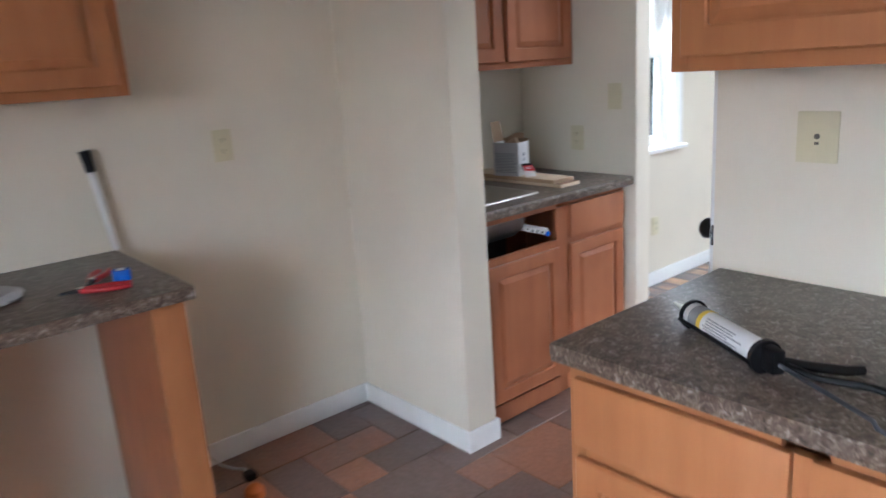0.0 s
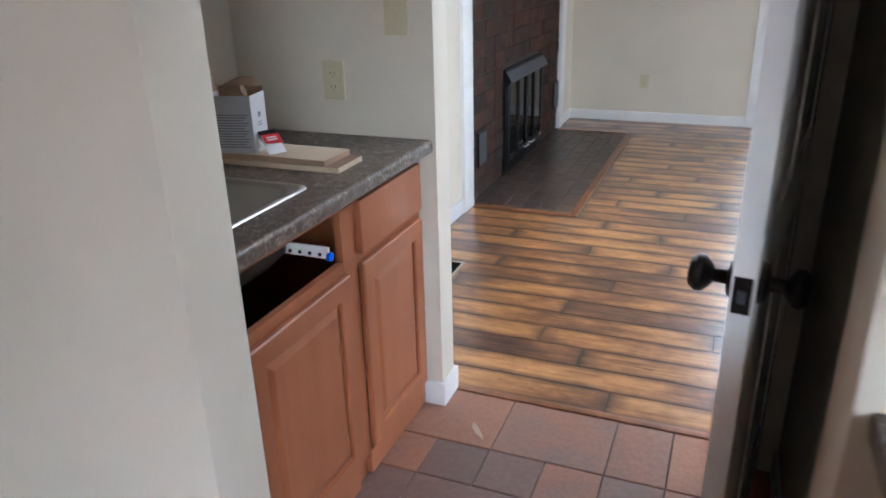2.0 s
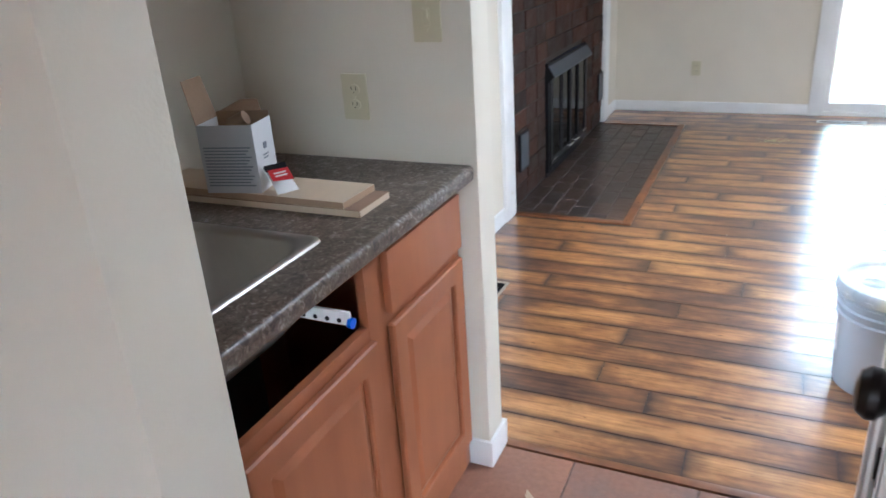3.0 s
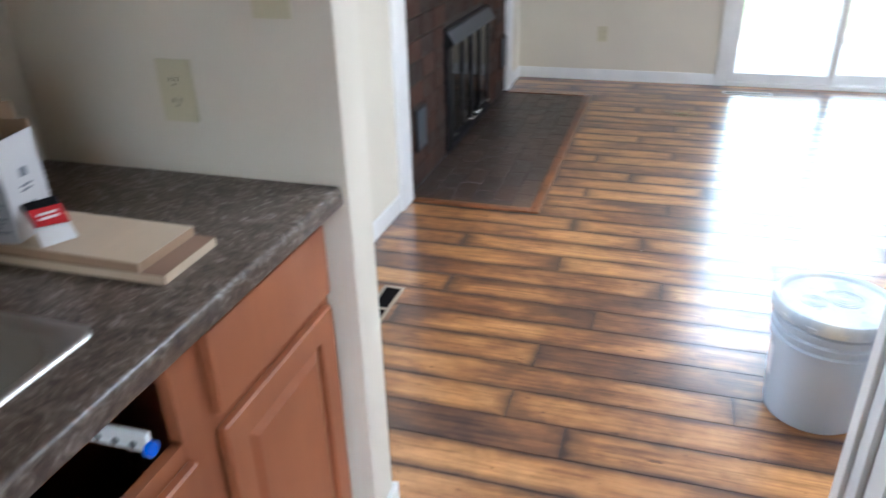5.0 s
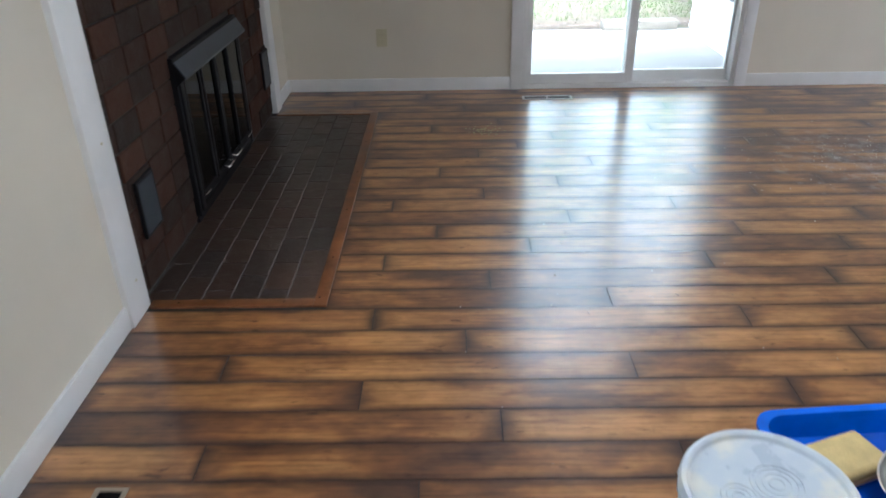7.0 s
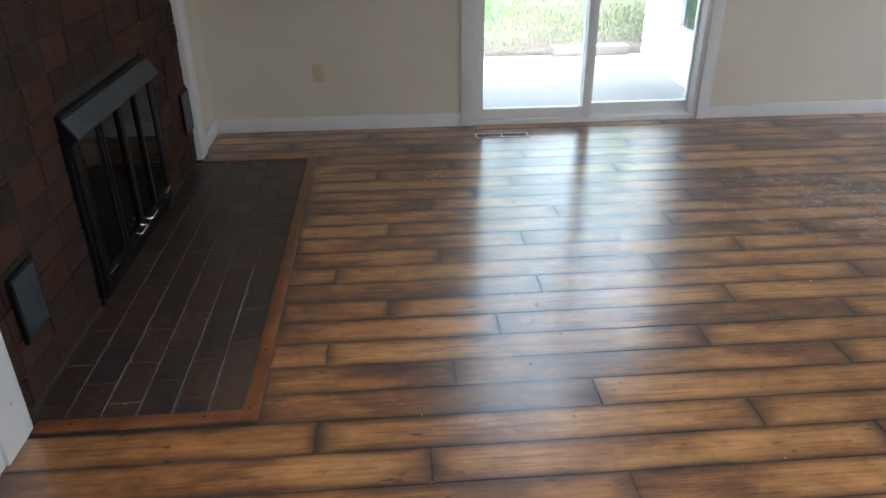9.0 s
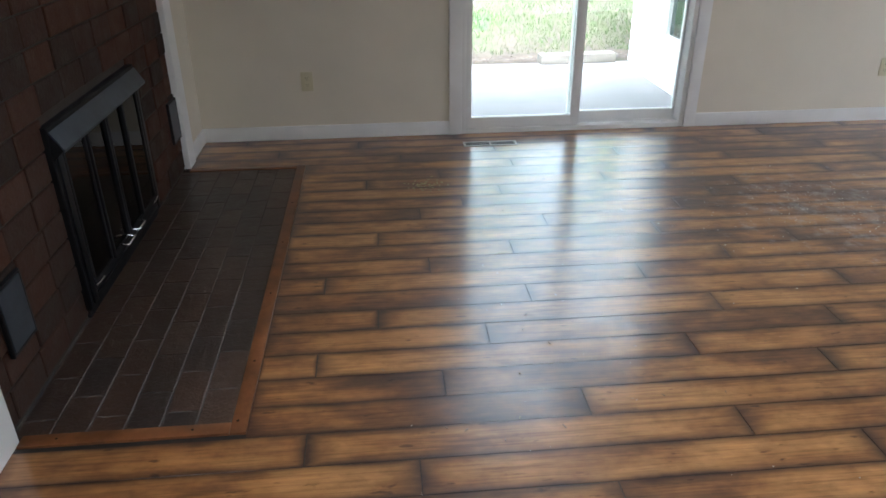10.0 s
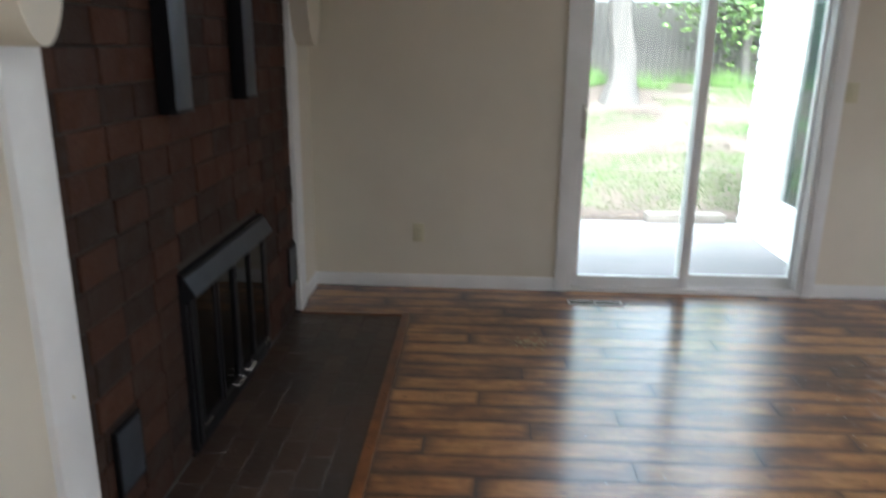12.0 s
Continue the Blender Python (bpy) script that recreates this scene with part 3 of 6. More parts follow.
# ---- sliding door ----
def sliding_door():
    d = thing("door_2", at(X_FAR, DY0, 0), "white vinyl sliding glass door to the patio", "sliding door")
    d["kind"] = "structure"
    W = DY1 - DY0
    bm = bmesh.new()
    for y0, y1, z0, z1 in ((-0.078, 0.0, 0, DZ1 + 0.075), (W, W + 0.078, 0, DZ1 + 0.075), (0, W, DZ1, DZ1 + 0.075)):
        box(bm, -0.018, 0, y0, y1, z0, z1, 0.004)
    part("casing", bm, M_TRIM, d, "white painted door casing")
    bm = bmesh.new()
    for y0, y1, z0, z1 in ((0.0, 0.028, 0, DZ1), (W - 0.028, W, 0, DZ1), (0.028, W - 0.028, DZ1 - 0.03, DZ1), (0.028, W - 0.028, -0.02, 0.030)):
        box(bm, -0.004, 0.155, y0, y1, z0, z1, 0.003)
    box(bm, 0.055, 0.060, 0.028, W - 0.028, 0.030, 0.040)
    part("frame", bm, M_TRIM, d, "white vinyl frame and sill track")
    mid = 1.108 - DY0
    for nm, y0, y1, dx, zb in (("sliding_panel", mid - 0.03, W - 0.028, 0.012, 0.032), ("fixed_panel", 0.028, mid + 0.03, 0.085, 0.032)):
        bm = bmesh.new()
        s = 0.058 if nm == "sliding_panel" else 0.05
        l0 = s if nm == "sliding_panel" else 0.012
        box(bm, dx, dx + 0.04, y0, y0 + l0, zb, DZ1 - 0.03, 0.004)
        box(bm, dx, dx + 0.04, y1 - (0.038 if nm == "sliding_panel" else s), y1, zb, DZ1 - 0.03, 0.004)
        box(bm, dx, dx + 0.04, y0 + l0, y1 - 0.03, zb, zb + 0.066, 0.004)
        box(bm, dx, dx + 0.04, y0 + l0, y1 - 0.03, DZ1 - 0.10, DZ1 - 0.03, 0.004)
        p = part(nm, bm, M_TRIM, d, "white panel frame")
        bm = bmesh.new()
        box(bm, dx + 0.017, dx + 0.023, y0 + 0.01, y1 - 0.02, zb + 0.06, DZ1 - 0.09)
        g = part("pane", bm, M_GLASS, p, "large clear glass pane")
        g.visible_shadow = False
    bm = bmesh.new()
    y = W - 0.05
    tube(bm, [(0.012, y, 0.98), (-0.018, y, 0.99), (-0.035, y - 0.004, 1.04), (-0.035, y - 0.004, 1.09), (-0.018, y, 1.14), (0.012, y, 1.15)], 0.008, 10)
    box(bm, 0.004, 0.012, y - 0.014, y + 0.014, 0.96, 1.17, 0.003)
    part("handle", bm, M_STEEL, d, "grey curved pull handle")


sliding_door()


# ---- interior door ----
DOOR_W, DOOR_H = 0.845, 2.03


def interior_door():
    """Hinged at its far edge, standing open against the passage wall."""
    d = thing("door_1", pose(DOOR_HX, DOOR_HY, 0.012, 0, 0, DOOR_TURN), "white painted panel door standing open with dark knobs", "door")
    d["kind"] = "structure"
    T = 0.035
    bm = bmesh.new()
    W, H = DOOR_W, DOOR_H
    stiles = [(-W, -W + 0.11), (-W / 2 - 0.05, -W / 2 + 0.05), (-0.11, 0)]
    for x0, x1 in stiles:
        box(bm, x0, x1, 0, T, 0, H)
    rails = [(0, 0.22), (0.86, 1.00), (1.62, 1.72), (H - 0.11, H)]
    for z0, z1 in rails:
        for x0, x1 in ((-W + 0.11, -W / 2 - 0.05), (-W / 2 + 0.05, -0.11)):
            box(bm, x0, x1, 0, T, z0, z1)
    bmesh.ops.remove_doubles(bm, verts=bm.verts[:], dist=0.0005)
    part("leaf", bm, M_DOOR, d)
    for z0, z1 in ((0.22, 0.86), (1.00, 1.62), (1.72, H - 0.11)):
        for x0, x1 in ((-W + 0.11, -W / 2 - 0.05), (-W / 2 + 0.05, -0.11)):
            bm = bmesh.new()
            box(bm, x0, x1, 0.010, T - 0.010, z0, z1)
            box(bm, x0 + 0.03, x1 - 0.03, 0.003, T - 0.003, z0 + 0.03, z1 - 0.03, 0.006)
            part("panel", bm, M_DOOR, d)
    for side in (1, -1):
        bm = bmesh.new()
        y0 = T if side > 0 else 0
        m = Matrix.Translation((-W + 0.062, y0, 0.915)) @ pose(0, 0, 0, -90 * side, 0, 0)
        lathe(bm, [(0.033, 0.0), (0.033, 0.006), (0.027, 0.011), (0.012, 0.014), (0.011, 0.034), (0.020, 0.040), (0.030, 0.050), (0.031, 0.060), (0.024, 0.070), (0.008, 0.074)], 28, m)
        part("door_handle", bm, M_BRONZE, d, "dark bronze round door knob")
    bm = bmesh.new()
    box(bm, -W - 0.0025, -W + 0.001, 0.004, T - 0.004, 0.885, 0.945, 0.001)
    part("latch_plate", bm, M_BRONZE, d, "dark latch plate")
    bm = bmesh.new()
    box(bm, -W - 0.011, -W - 0.002, 0.012, T - 0.012, 0.905, 0.925, 0.002)
    part("latch_bolt", bm, M_HOOD, d)
    for z in (0.22, 1.02, 1.80):
        bm = bmesh.new()
        cyl(bm, 0.006, 0.006, z, z + 0.09, 12, Matrix.Translation((0.006, T + 0.003, 0)))
        box(bm, -0.030, 0.004, T - 0.002, T + 0.0015, z, z + 0.09)
        part("hinge", bm, M_BRONZE, d, "dark bronze hinge")


DOOR_HX, DOOR_HY, DOOR_TURN = 3.615, 1.835, -8.3
interior_door()
bm = bmesh.new()
box(bm, X_B0 - 0.008, X_B1 + 0.008, 1.865, 1.882, 0, 2.065, 0.002)
box(bm, X_B0 + 0.04, X_B0 + 0.052, 1.882, 1.892, 0, 2.065, 0.002)
box(bm, X_B0 - 0.008, X_B1 + 0.008, 1.882, Y_END, 2.065, 2.08, 0.002)
box(bm, X_B1 + 0.0, X_B1 + 0.014, 1.795, 1.8645, 0, 2.14, 0.003)
structure("door_frame", bm, M_TRIM, "white painted door jamb and casing", "door frame")

# ---- cabinets ----
def panel_door(w, h, mat, parent, x, z, y=0.0, name="door", label="raised panel cabinet door"):
    """A frame-and-panel door, its face towards -y; x, z its lower left corner."""
    t, s = 0.019, 0.056
    bm = bmesh.new()
    ring_frame(bm, x, x + w, z, z + h, s, y - t, y, 0.004)
    d = part(name, bm, mat, parent, label)
    bm = bmesh.new()
    f = 0.028
    x0, x1, z0, z1 = x + s - 0.002, x + w - s + 0.002, z + s - 0.002, z + h - s + 0.002
    rings = [[(x0, y - t + 0.012, z0), (x1, y - t + 0.012, z0), (x1, y - t + 0.012, z1), (x0, y - t + 0.012, z1)],
             [(x0 + 0.006, y - t + 0.012, z0 + 0.006), (x1 - 0.006, y - t + 0.012, z0 + 0.006), (x1 - 0.006, y - t + 0.012, z1 - 0.006), (x0 + 0.006, y - t + 0.012, z1 - 0.006)],
             [(x0 + f, y - t + 0.003, z0 + f), (x1 - f, y - t + 0.003, z0 + f), (x1 - f, y - t + 0.003, z1 - f), (x0 + f, y - t + 0.003, z1 - f)]]
    vs = [[bm.verts.new(p) for p in r] for r in rings]
    for a, b in zip(vs, vs[1:]):
        for i in range(4):
            bm.faces.new((a[i], a[(i + 1) % 4], b[(i + 1) % 4], b[i]))
    bm.faces.new(vs[-1])
    back = [bm.verts.new((p[0], y - 0.003, p[2])) for p in rings[0]]
    for i in range(4):
        bm.faces.new((vs[0][i], back[i], back[(i + 1) % 4], vs[0][(i + 1) % 4]))
    bm.faces.new(back[::-1])
    part("panel", bm, mat, d, smooth=20)
    return d


def drawer_front(w, h, mat, parent, x, z, y=0.0):
    bm = bmesh.new()
    box(bm, x, x + w, y - 0.019, y, z, z + h, 0.004)
    return part("drawer", bm, mat, parent, "plain slab drawer front")


def base_cabinet(m, W, D, mat, bays, label, sides=(True, True), holes=(), solid_end=False):
    """Carcass with toe kick, face frame, drawers above doors. Bays: (x0, x1, drawer?)."""
    c = thing("base_cabinet", m, label, "cabinet", "base cabinets")
    H, K = 0.874, 0.09
    for nm, b in (("side", (0.0, 0.016, 0.02, D, 0, H)), ("side", (W - 0.016, W, 0.02, D, 0, H)), ("bottom", (0.016, W - 0.016, 0.034, D - 0.008, K, K + 0.016)),
                  ("back", (0.016, W - 0.016, D - 0.008, D, K, H)), ("toe_kick", (0.016, W - 0.016, 0.022, 0.034, 0, K))):
        bm = bmesh.new()
        box(bm, *b)
        part(nm, bm, mat, c)
    bm = bmesh.new()
    xs = [0.0, 0.036]
    rails = [(0.012, K + 0.0), (0.666, 0.710), (0.846, H)]
    box(bm, 0, 0.036, 0, 0.02, 0.012, H, 0.002)
    box(bm, W - 0.036, W, 0, 0.02, 0.012, H, 0.002)
    for i, b in enumerate(bays[:-1]):
        mid = (b[1] + bays[i + 1][0]) / 2
        box(bm, mid - 0.036, mid + 0.036, 0, 0.02, K, H - 0.028)
        xs.append(mid)
    for z0, z1 in rails:
        for i, b in enumerate(bays):
            lo = 0.036 if i == 0 else (bays[i - 1][1] + b[0]) / 2 + 0.036
            hi = W - 0.036 if i == len(bays) - 1 else (b[1] + bays[i + 1][0]) / 2 - 0.036
            box(bm, lo, hi, 0.001, 0.019, z0, z1)
    part("face_frame", bm, mat, c)
    for i, (x0, x1) in enumerate(bays):
        panel_door(x1 - x0, 0.575, mat, c, x0, K + 0.018)
        if i not in holes:
            drawer_front(x1 - x0, 0.143, mat, c, x0, 0.710)
    return c


sink_cab = base_cabinet(at(2.695, 2.876), 0.915, 0.60, M_CAB, [(0.025, 0.452), (0.520, 0.897)], "reddish maple sink base cabinet missing one drawer front", holes=(0,))
# Near-black block: the shade inside the open bay, put in as colour.
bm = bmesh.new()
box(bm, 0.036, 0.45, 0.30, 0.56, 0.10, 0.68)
part("shade_block", bm, M_BAY_SHADE, sink_cab)
bm = bmesh.new()
for x0, x1, z0, z1 in ((0.394, 0.402, 0.742, 0.772),):
    box(bm, x0, x1, 0.006, 0.44, z0, z1, 0.002)
rail = part("drawer_slide", bm, M_WHITE_PLASTIC, sink_cab, "white drawer slide with a blue catch")
for i in range(4):
    bm = bmesh.new()
    cyl(bm, 0.005, 0.005, -0.001, 0.0015, 12, Matrix.Translation((0.394, 0.03 + 0.028 * i, 0.752)) @ pose(0, 0, 0, 0, -90, 0))
    part("slide_hole", bm, M_BLACK, rail)
bm = bmesh.new()
cyl(bm, 0.011, 0.011, -0.003, 0.006, 16, Matrix.Translation((0.397, 0.006, 0.748)) @ pose(0, 0, 0, 90, 0, 0))
part("catch", bm, M_BLUE, rail, "blue plastic catch")


def worktop(name, x0, x1, y0, y1, label, front, hole=None, backsplash=False):
    """Laminate top 38 mm thick with a rounded front edge. front: the side that is rounded."""
    c = thing("countertop", at(0, 0), label, "countertop")
    bm = bmesh.new()
    z0, z1, r = 0.876, 0.914, 0.012
    if hole:
        hx0, hx1, hy0, hy1 = hole
        yf = y0 + 0.02
        out = [(x0, yf), (x1, yf), (x1, y1), (x0, y1)]
        inn = [(hx0, hy0), (hx1, hy0), (hx1, hy1), (hx0, hy1)]
        v = [[bm.verts.new((x, y, z)) for x, y in loop] for z in (z0, z1) for loop in (out, inn)]
        for i in range(4):
            k = (i + 1) % 4
            bm.faces.new((v[0][i], v[0][k], v[1][k], v[1][i]))
            bm.faces.new((v[2][i], v[3][i], v[3][k], v[2][k]))
            bm.faces.new((v[1][i], v[1][k], v[3][k], v[3][i]))
            if i != 0:
                bm.faces.new((v[0][i], v[2][i], v[2][k], v[0][k]))
        part("slab", bm, M_TOP, c)
        bm = bmesh.new()
        prof = [(y0 + 0.02, z0), (y0 + 0.004, z0), (y0, z0 + 0.005)] + [(y0 + r - r * math.cos(a), z1 - r + r * math.sin(a)) for a in (0, 0.4, 0.8, 1.2, 1.57)] + [(y0 + 0.02, z1)]
        prism(bm, prof, "x", x0, x1)
        bmesh.ops.remove_doubles(bm, verts=bm.verts[:], dist=0.0004)
    else:
        box(bm, x0, x1, y0, y1, z0 + 0.010, z1, 0.006)
        part("slab", bm, M_TOP, c, smooth=40)
        bm = bmesh.new()
        box(bm, x0 + 0.002, x1, y0 + 0.002, y1 - 0.002, z0, z0 + 0.012, 0.003)
    part("front_edge", bm, M_TOP, c, smooth=40)
    return c


worktop("countertop", X_A1, X_B0, 2.832, Y_K, "grey-brown speckled laminate countertop with a sink", "y", (2.735, 3.085, 2.945, 3.30))
worktop("countertop", 1.885, X_A0, Y_SOUTH + 1.2, 1.83, "grey-brown speckled laminate countertop under wall cabinets", "x")
worktop("countertop", -0.9, 1.586, 2.832, Y_K, "grey-brown speckled laminate countertop with tools on it", "y")


# sink
def bar_sink():
    s = thing("sink", at(2.917, 3.128, 0.914), "square stainless steel bar sink set in the countertop", "sink")
    hw, hd, r = 0.192, 0.202, 0.060
    bw, bd, depth = 0.160, 0.150, 0.17

    def ring(bm, w, d, rr, z, oy=0.0, n=6):
        out = []
        for cx, cy, a0 in ((w - rr, d - rr, 0), (-w + rr, d - rr, 90), (-w + rr, -d + rr, 180), (w - rr, -d + rr, 270)):
            for i in range(n):
                a = radians(a0 + 90 * i / (n - 1))
                out.append(bm.verts.new((cx + rr * math.cos(a), oy + cy + rr * math.sin(a), z)))
        return out

    bm = bmesh.new()
    rows = [ring(bm, hw, hd, 0.026, 0.0005), ring(bm, hw - 0.002, hd - 0.002, 0.026, 0.005), ring(bm, hw - 0.012, hd - 0.012, 0.026, 0.0065),
            ring(bm, bw + 0.006, bd + 0.006, r, 0.0035, -0.028), ring(bm, bw, bd, r, -0.003, -0.028), ring(bm, bw - 0.008, bd - 0.008, r, -depth + 0.03, -0.028),
            ring(bm, bw - 0.035, bd - 0.035, r, -depth, -0.028), ring(bm, 0.03, 0.03, 0.029, -depth - 0.004, -0.028)]
    for a, b in zip(rows, rows[1:]):
        n = len(a)
        for i in range(n):
            bm.faces.new((a[i], a[(i + 1) % n], b[(i + 1) % n], b[i]))
    bm.faces.new(rows[-1])
    ob = part("basin", bm, M_STEEL, s, smooth=60)
    bm = bmesh.new()
    lathe(bm, [(0.040, -depth - 0.002), (0.038, -depth + 0.002), (0.028, -depth), (0.010, -depth - 0.001)], 24, Matrix.Translation((0, -0.028, 0)))
    part("drain", bm, M_CHROME, s, "chrome drain")


bar_sink()


def faucet():
    f = thing("faucet", at(2.912, 3.290, 0.9195, 0), "oil-rubbed bronze gooseneck bar faucet", "faucet")
    bm = bmesh.new()
    box(bm, -0.075, 0.075, -0.026, 0.026, 0, 0.012, 0.005)
    part("base_plate", bm, M_BRONZE, f)
    bm = bmesh.new()
    pts = [(0, 0, 0.01), (0, 0, 0.10), (0, 0, 0.20)]
    dx, dy = 0.62, -0.78
    for i in range(11):
        a = math.pi * i / 10
        q = 0.047 - 0.047 * math.cos(a)
        pts.append((dx * q, dy * q, 0.235 + 0.058 * math.sin(a)))
    pts.append((dx * 0.096, dy * 0.096, 0.195))
    tube(bm, pts, 0.0115, 16, 0.0105)
    part("spout", bm, M_BRONZE, f)
    bm = bmesh.new()
    cyl(bm, 0.015, 0.015, 0, 0.03, 16, Matrix.Translation((dx * 0.096, dy * 0.096, 0.178)))
    part("aerator", bm, M_BRONZE, f)
    bm = bmesh.new()
    lathe(bm, [(0.022, 0.01), (0.022, 0.03), (0.017, 0.045), (0.016, 0.07), (0.010, 0.075)], 20, Matrix.Translation((0.052, 0, 0)))
    part("valve", bm, M_BRONZE, f)
    bm = bmesh.new()
    tube(bm, [(0.052, 0, 0.07), (0.075, -0.01, 0.082), (0.12, -0.035, 0.085)], 0.006, 10)
    part("lever", bm, M_BRONZE, f)


faucet()


def board(cx, cy, z, w, d, rz, label, top, rim):
    b = thing("shelf_board", at(cx, cy, z, rz), label, "board", "loose shelf boards")
    bm = bmesh.new()
    box(bm, -w / 2, w / 2, -d / 2, d / 2, 0, 0.0155, 0.0012)
    part("panel", bm, top, b)
    bm = bmesh.new()
    box(bm, -w / 2 - 0.0006, -w / 2, -d / 2 + 0.001, d / 2 - 0.001, 0.001, 0.0145)
    box(bm, -w / 2 + 0.001, w / 2 - 0.001, -d / 2 - 0.0006, -d / 2, 0.001, 0.0145)
    part("edge", bm, rim, b, "raw board edge")
    return b


board(3.290, 3.205, 0.9140, 0.130, 0.570, 0.6, "brown raw shelf board with a pale edge lying on the counter", M_RAW, M_BOARD)
board(3.293, 3.222, 0.9300, 0.128, 0.535, -0.6, "cream melamine shelf board stacked on another", M_BOARD, M_MDF)


def carton():
    """An opened carton, its flaps up."""
    c = thing("carton", at(3.268, 3.240, 0.9456, -77), "opened white and grey product carton with printed panels", "box")
    w, d, h, t = 0.128, 0.095, 0.150, 0.0012
    for nm, b, mt in (("front_panel", (-w / 2, w / 2, -d / 2, -d / 2 + t, 0, h), M_CARD_GREY), ("side_panel", (w / 2 - t, w / 2, -d / 2 + t, d / 2, 0, h), M_CARD_WHITE),
                      ("side_panel", (-w / 2, -w / 2 + t, -d / 2 + t, d / 2, 0, h), M_CARD_WHITE), ("back_panel", (-w / 2 + t, w / 2 - t, d / 2 - t, d / 2, 0, h + 0.012), M_CARD_BROWN), ("bottom", (-w / 2 + t, w / 2 - t, -d / 2 + t, d / 2 - t, 0, t), M_CARD_BROWN)):
        bm = bmesh.new()
        box(bm, *b)
        part(nm, bm, mt, c)
    for pts, mt in ((((-w / 2, -d / 2, h), (-w / 2, d / 2, h), (-w / 2 - 0.020, d / 2 - 0.006, h + 0.092), (-w / 2 - 0.020, -d / 2 + 0.008, h + 0.092)), M_CARD_BROWN),
                    (((-w / 2 + 0.01, d / 2, h + 0.012), (w / 2 - 0.02, d / 2, h + 0.012), (w / 2 - 0.03, d / 2 + 0.012, h + 0.035), (w / 2 - 0.07, d / 2 + 0.012, h + 0.035)), M_CARD_BROWN)):
        bm = bmesh.new()
        a = [bm.verts.new(p) for p in pts]
        b = [bm.verts.new((p[0] + 0.0012, p[1] + 0.001, p[2])) for p in pts]
        bm.faces.new(a)
        bm.faces.new(b[::-1])
        for i in range(4):
            bm.faces.new((a[i], a[(i + 1) % 4], b[(i + 1) % 4], b[i]))
        part("flap", bm, mt, c, "brown inner side of a flap")
    bm = bmesh.new()
    for i in range(13):
        z = 0.100 - 0.007 * i
        box(bm, -w / 2 + 0.008, w / 2 - 0.010 - 0.006 * (i % 3), -d / 2 - 0.0006, -d / 2, z, z + 0.003)
    part("print", bm, M_PRINT, c, "lines of small unreadable print")
    bm = bmesh.new()
    for y0, y1, z0, z1 in ((-0.006, 0.010, 0.088, 0.102), (-0.012, 0.014, 0.074, 0.077), (-0.012, 0.012, 0.067, 0.070), (-0.008, 0.010, 0.045, 0.048)):
        box(bm, w / 2, w / 2 + 0.0006, y0, y1, z0, z1)
    part("print", bm, M_PRINT, c, "small unreadable print")
    bm = bmesh.new()
    tube(bm, [(-0.01, 0.01, h - 0.012), (0.025, 0.012, h + 0.004)], 0.016, 12)
    part("wad", bm, M_CARD_BROWN, c, "crumpled brown paper inside")


carton()


def packet():
    p = thing("packet", pose(3.252, 3.108, 0.9475, -52, 0, -28), "small red white and black plastic packet leaning on the carton", "packet")
    bm = bmesh.new()
    w, h, n = 0.052, 0.075, 6
    for side in (1, -1):
        g = [[bm.verts.new(((i / n - 0.5) * w * (0.9 + 0.1 * abs(j / n - 0.5) * 2), side * (0.008 * math.sin(math.pi * i / n) * math.sin(math.pi * j / n) + 0.0006), j / n * h)) for i in range(n + 1)] for j in range(n + 1)]
        for j in range(n):
            for i in range(n):
                bm.faces.new((g[j][i], g[j][i + 1], g[j + 1][i + 1], g[j + 1][i]))
    bmesh.ops.remove_doubles(bm, verts=bm.verts[:], dist=0.0014)
    part("wrapper", bm, M_WHITE_PLASTIC, p)
    bm = bmesh.new()
    prism(bm, [(-0.0235, 0.030), (0.0235, 0.024), (0.024, 0.058), (-0.024, 0.060)], "y", -0.0105, -0.0096)
    part("red_band", bm, M_RED, p, "red printed band")
    bm = bmesh.new()
    prism(bm, [(-0.024, 0.060), (0.024, 0.058), (0.025, 0.074), (-0.025, 0.074)], "y", -0.0100, -0.0040)
    part("black_band", bm, M_BLACK, p, "black printed band")
    bm = bmesh.new()
    for z in (0.046, 0.038):
        box(bm, -0.014, 0.014, -0.0112, -0.0106, z, z + 0.004)
    part("print", bm, M_WHITE_PLASTIC, p, "white unreadable print")


packet()

# kitchen cabinets
base_cabinet(at(1.912, 1.80, 0, -90), 0.90, 0.60, M_CAB_OAK, [(0.022, 0.435), (0.465, 0.878)], "amber maple base cabinet under the counter by the doorway")
base_cabinet(at(1.912, 0.899, 0, -90), 0.90, 0.60, M_CAB_OAK, [(0.022, 0.435), (0.465, 0.878)], "amber maple base cabinet in a run under the counter")
base_cabinet(at(1.912, -0.002, 0, -90), 0.90, 0.60, M_CAB_OAK, [(0.022, 0.435), (0.465, 0.878)], "amber maple base cabinet at the end of the counter")
left_end = thing("end_panel", at(1.47, 2.872), "amber maple end panel beside an empty appliance bay", "cabinet")
bm = bmesh.new()
box(bm, 0.0, 0.095, 0, 0.02, 0, 0.874, 0.002)
part("stile", bm, M_CAB_OAK, left_end)
bm = bmesh.new()
box(bm, 0.078, 0.095, 0.02, 0.60, 0, 0.874)
box(bm, 0.0, 0.016, 0.02, 0.60, 0, 0.874)
part("side", bm, M_CAB, left_end, "reddish side boards")
base_cabinet(at(-0.05, 2.872), 0.90, 0.60, M_CAB_OAK, [(0.022, 0.435), (0.465, 0.878)], "amber maple base cabinet beside an empty appliance bay")


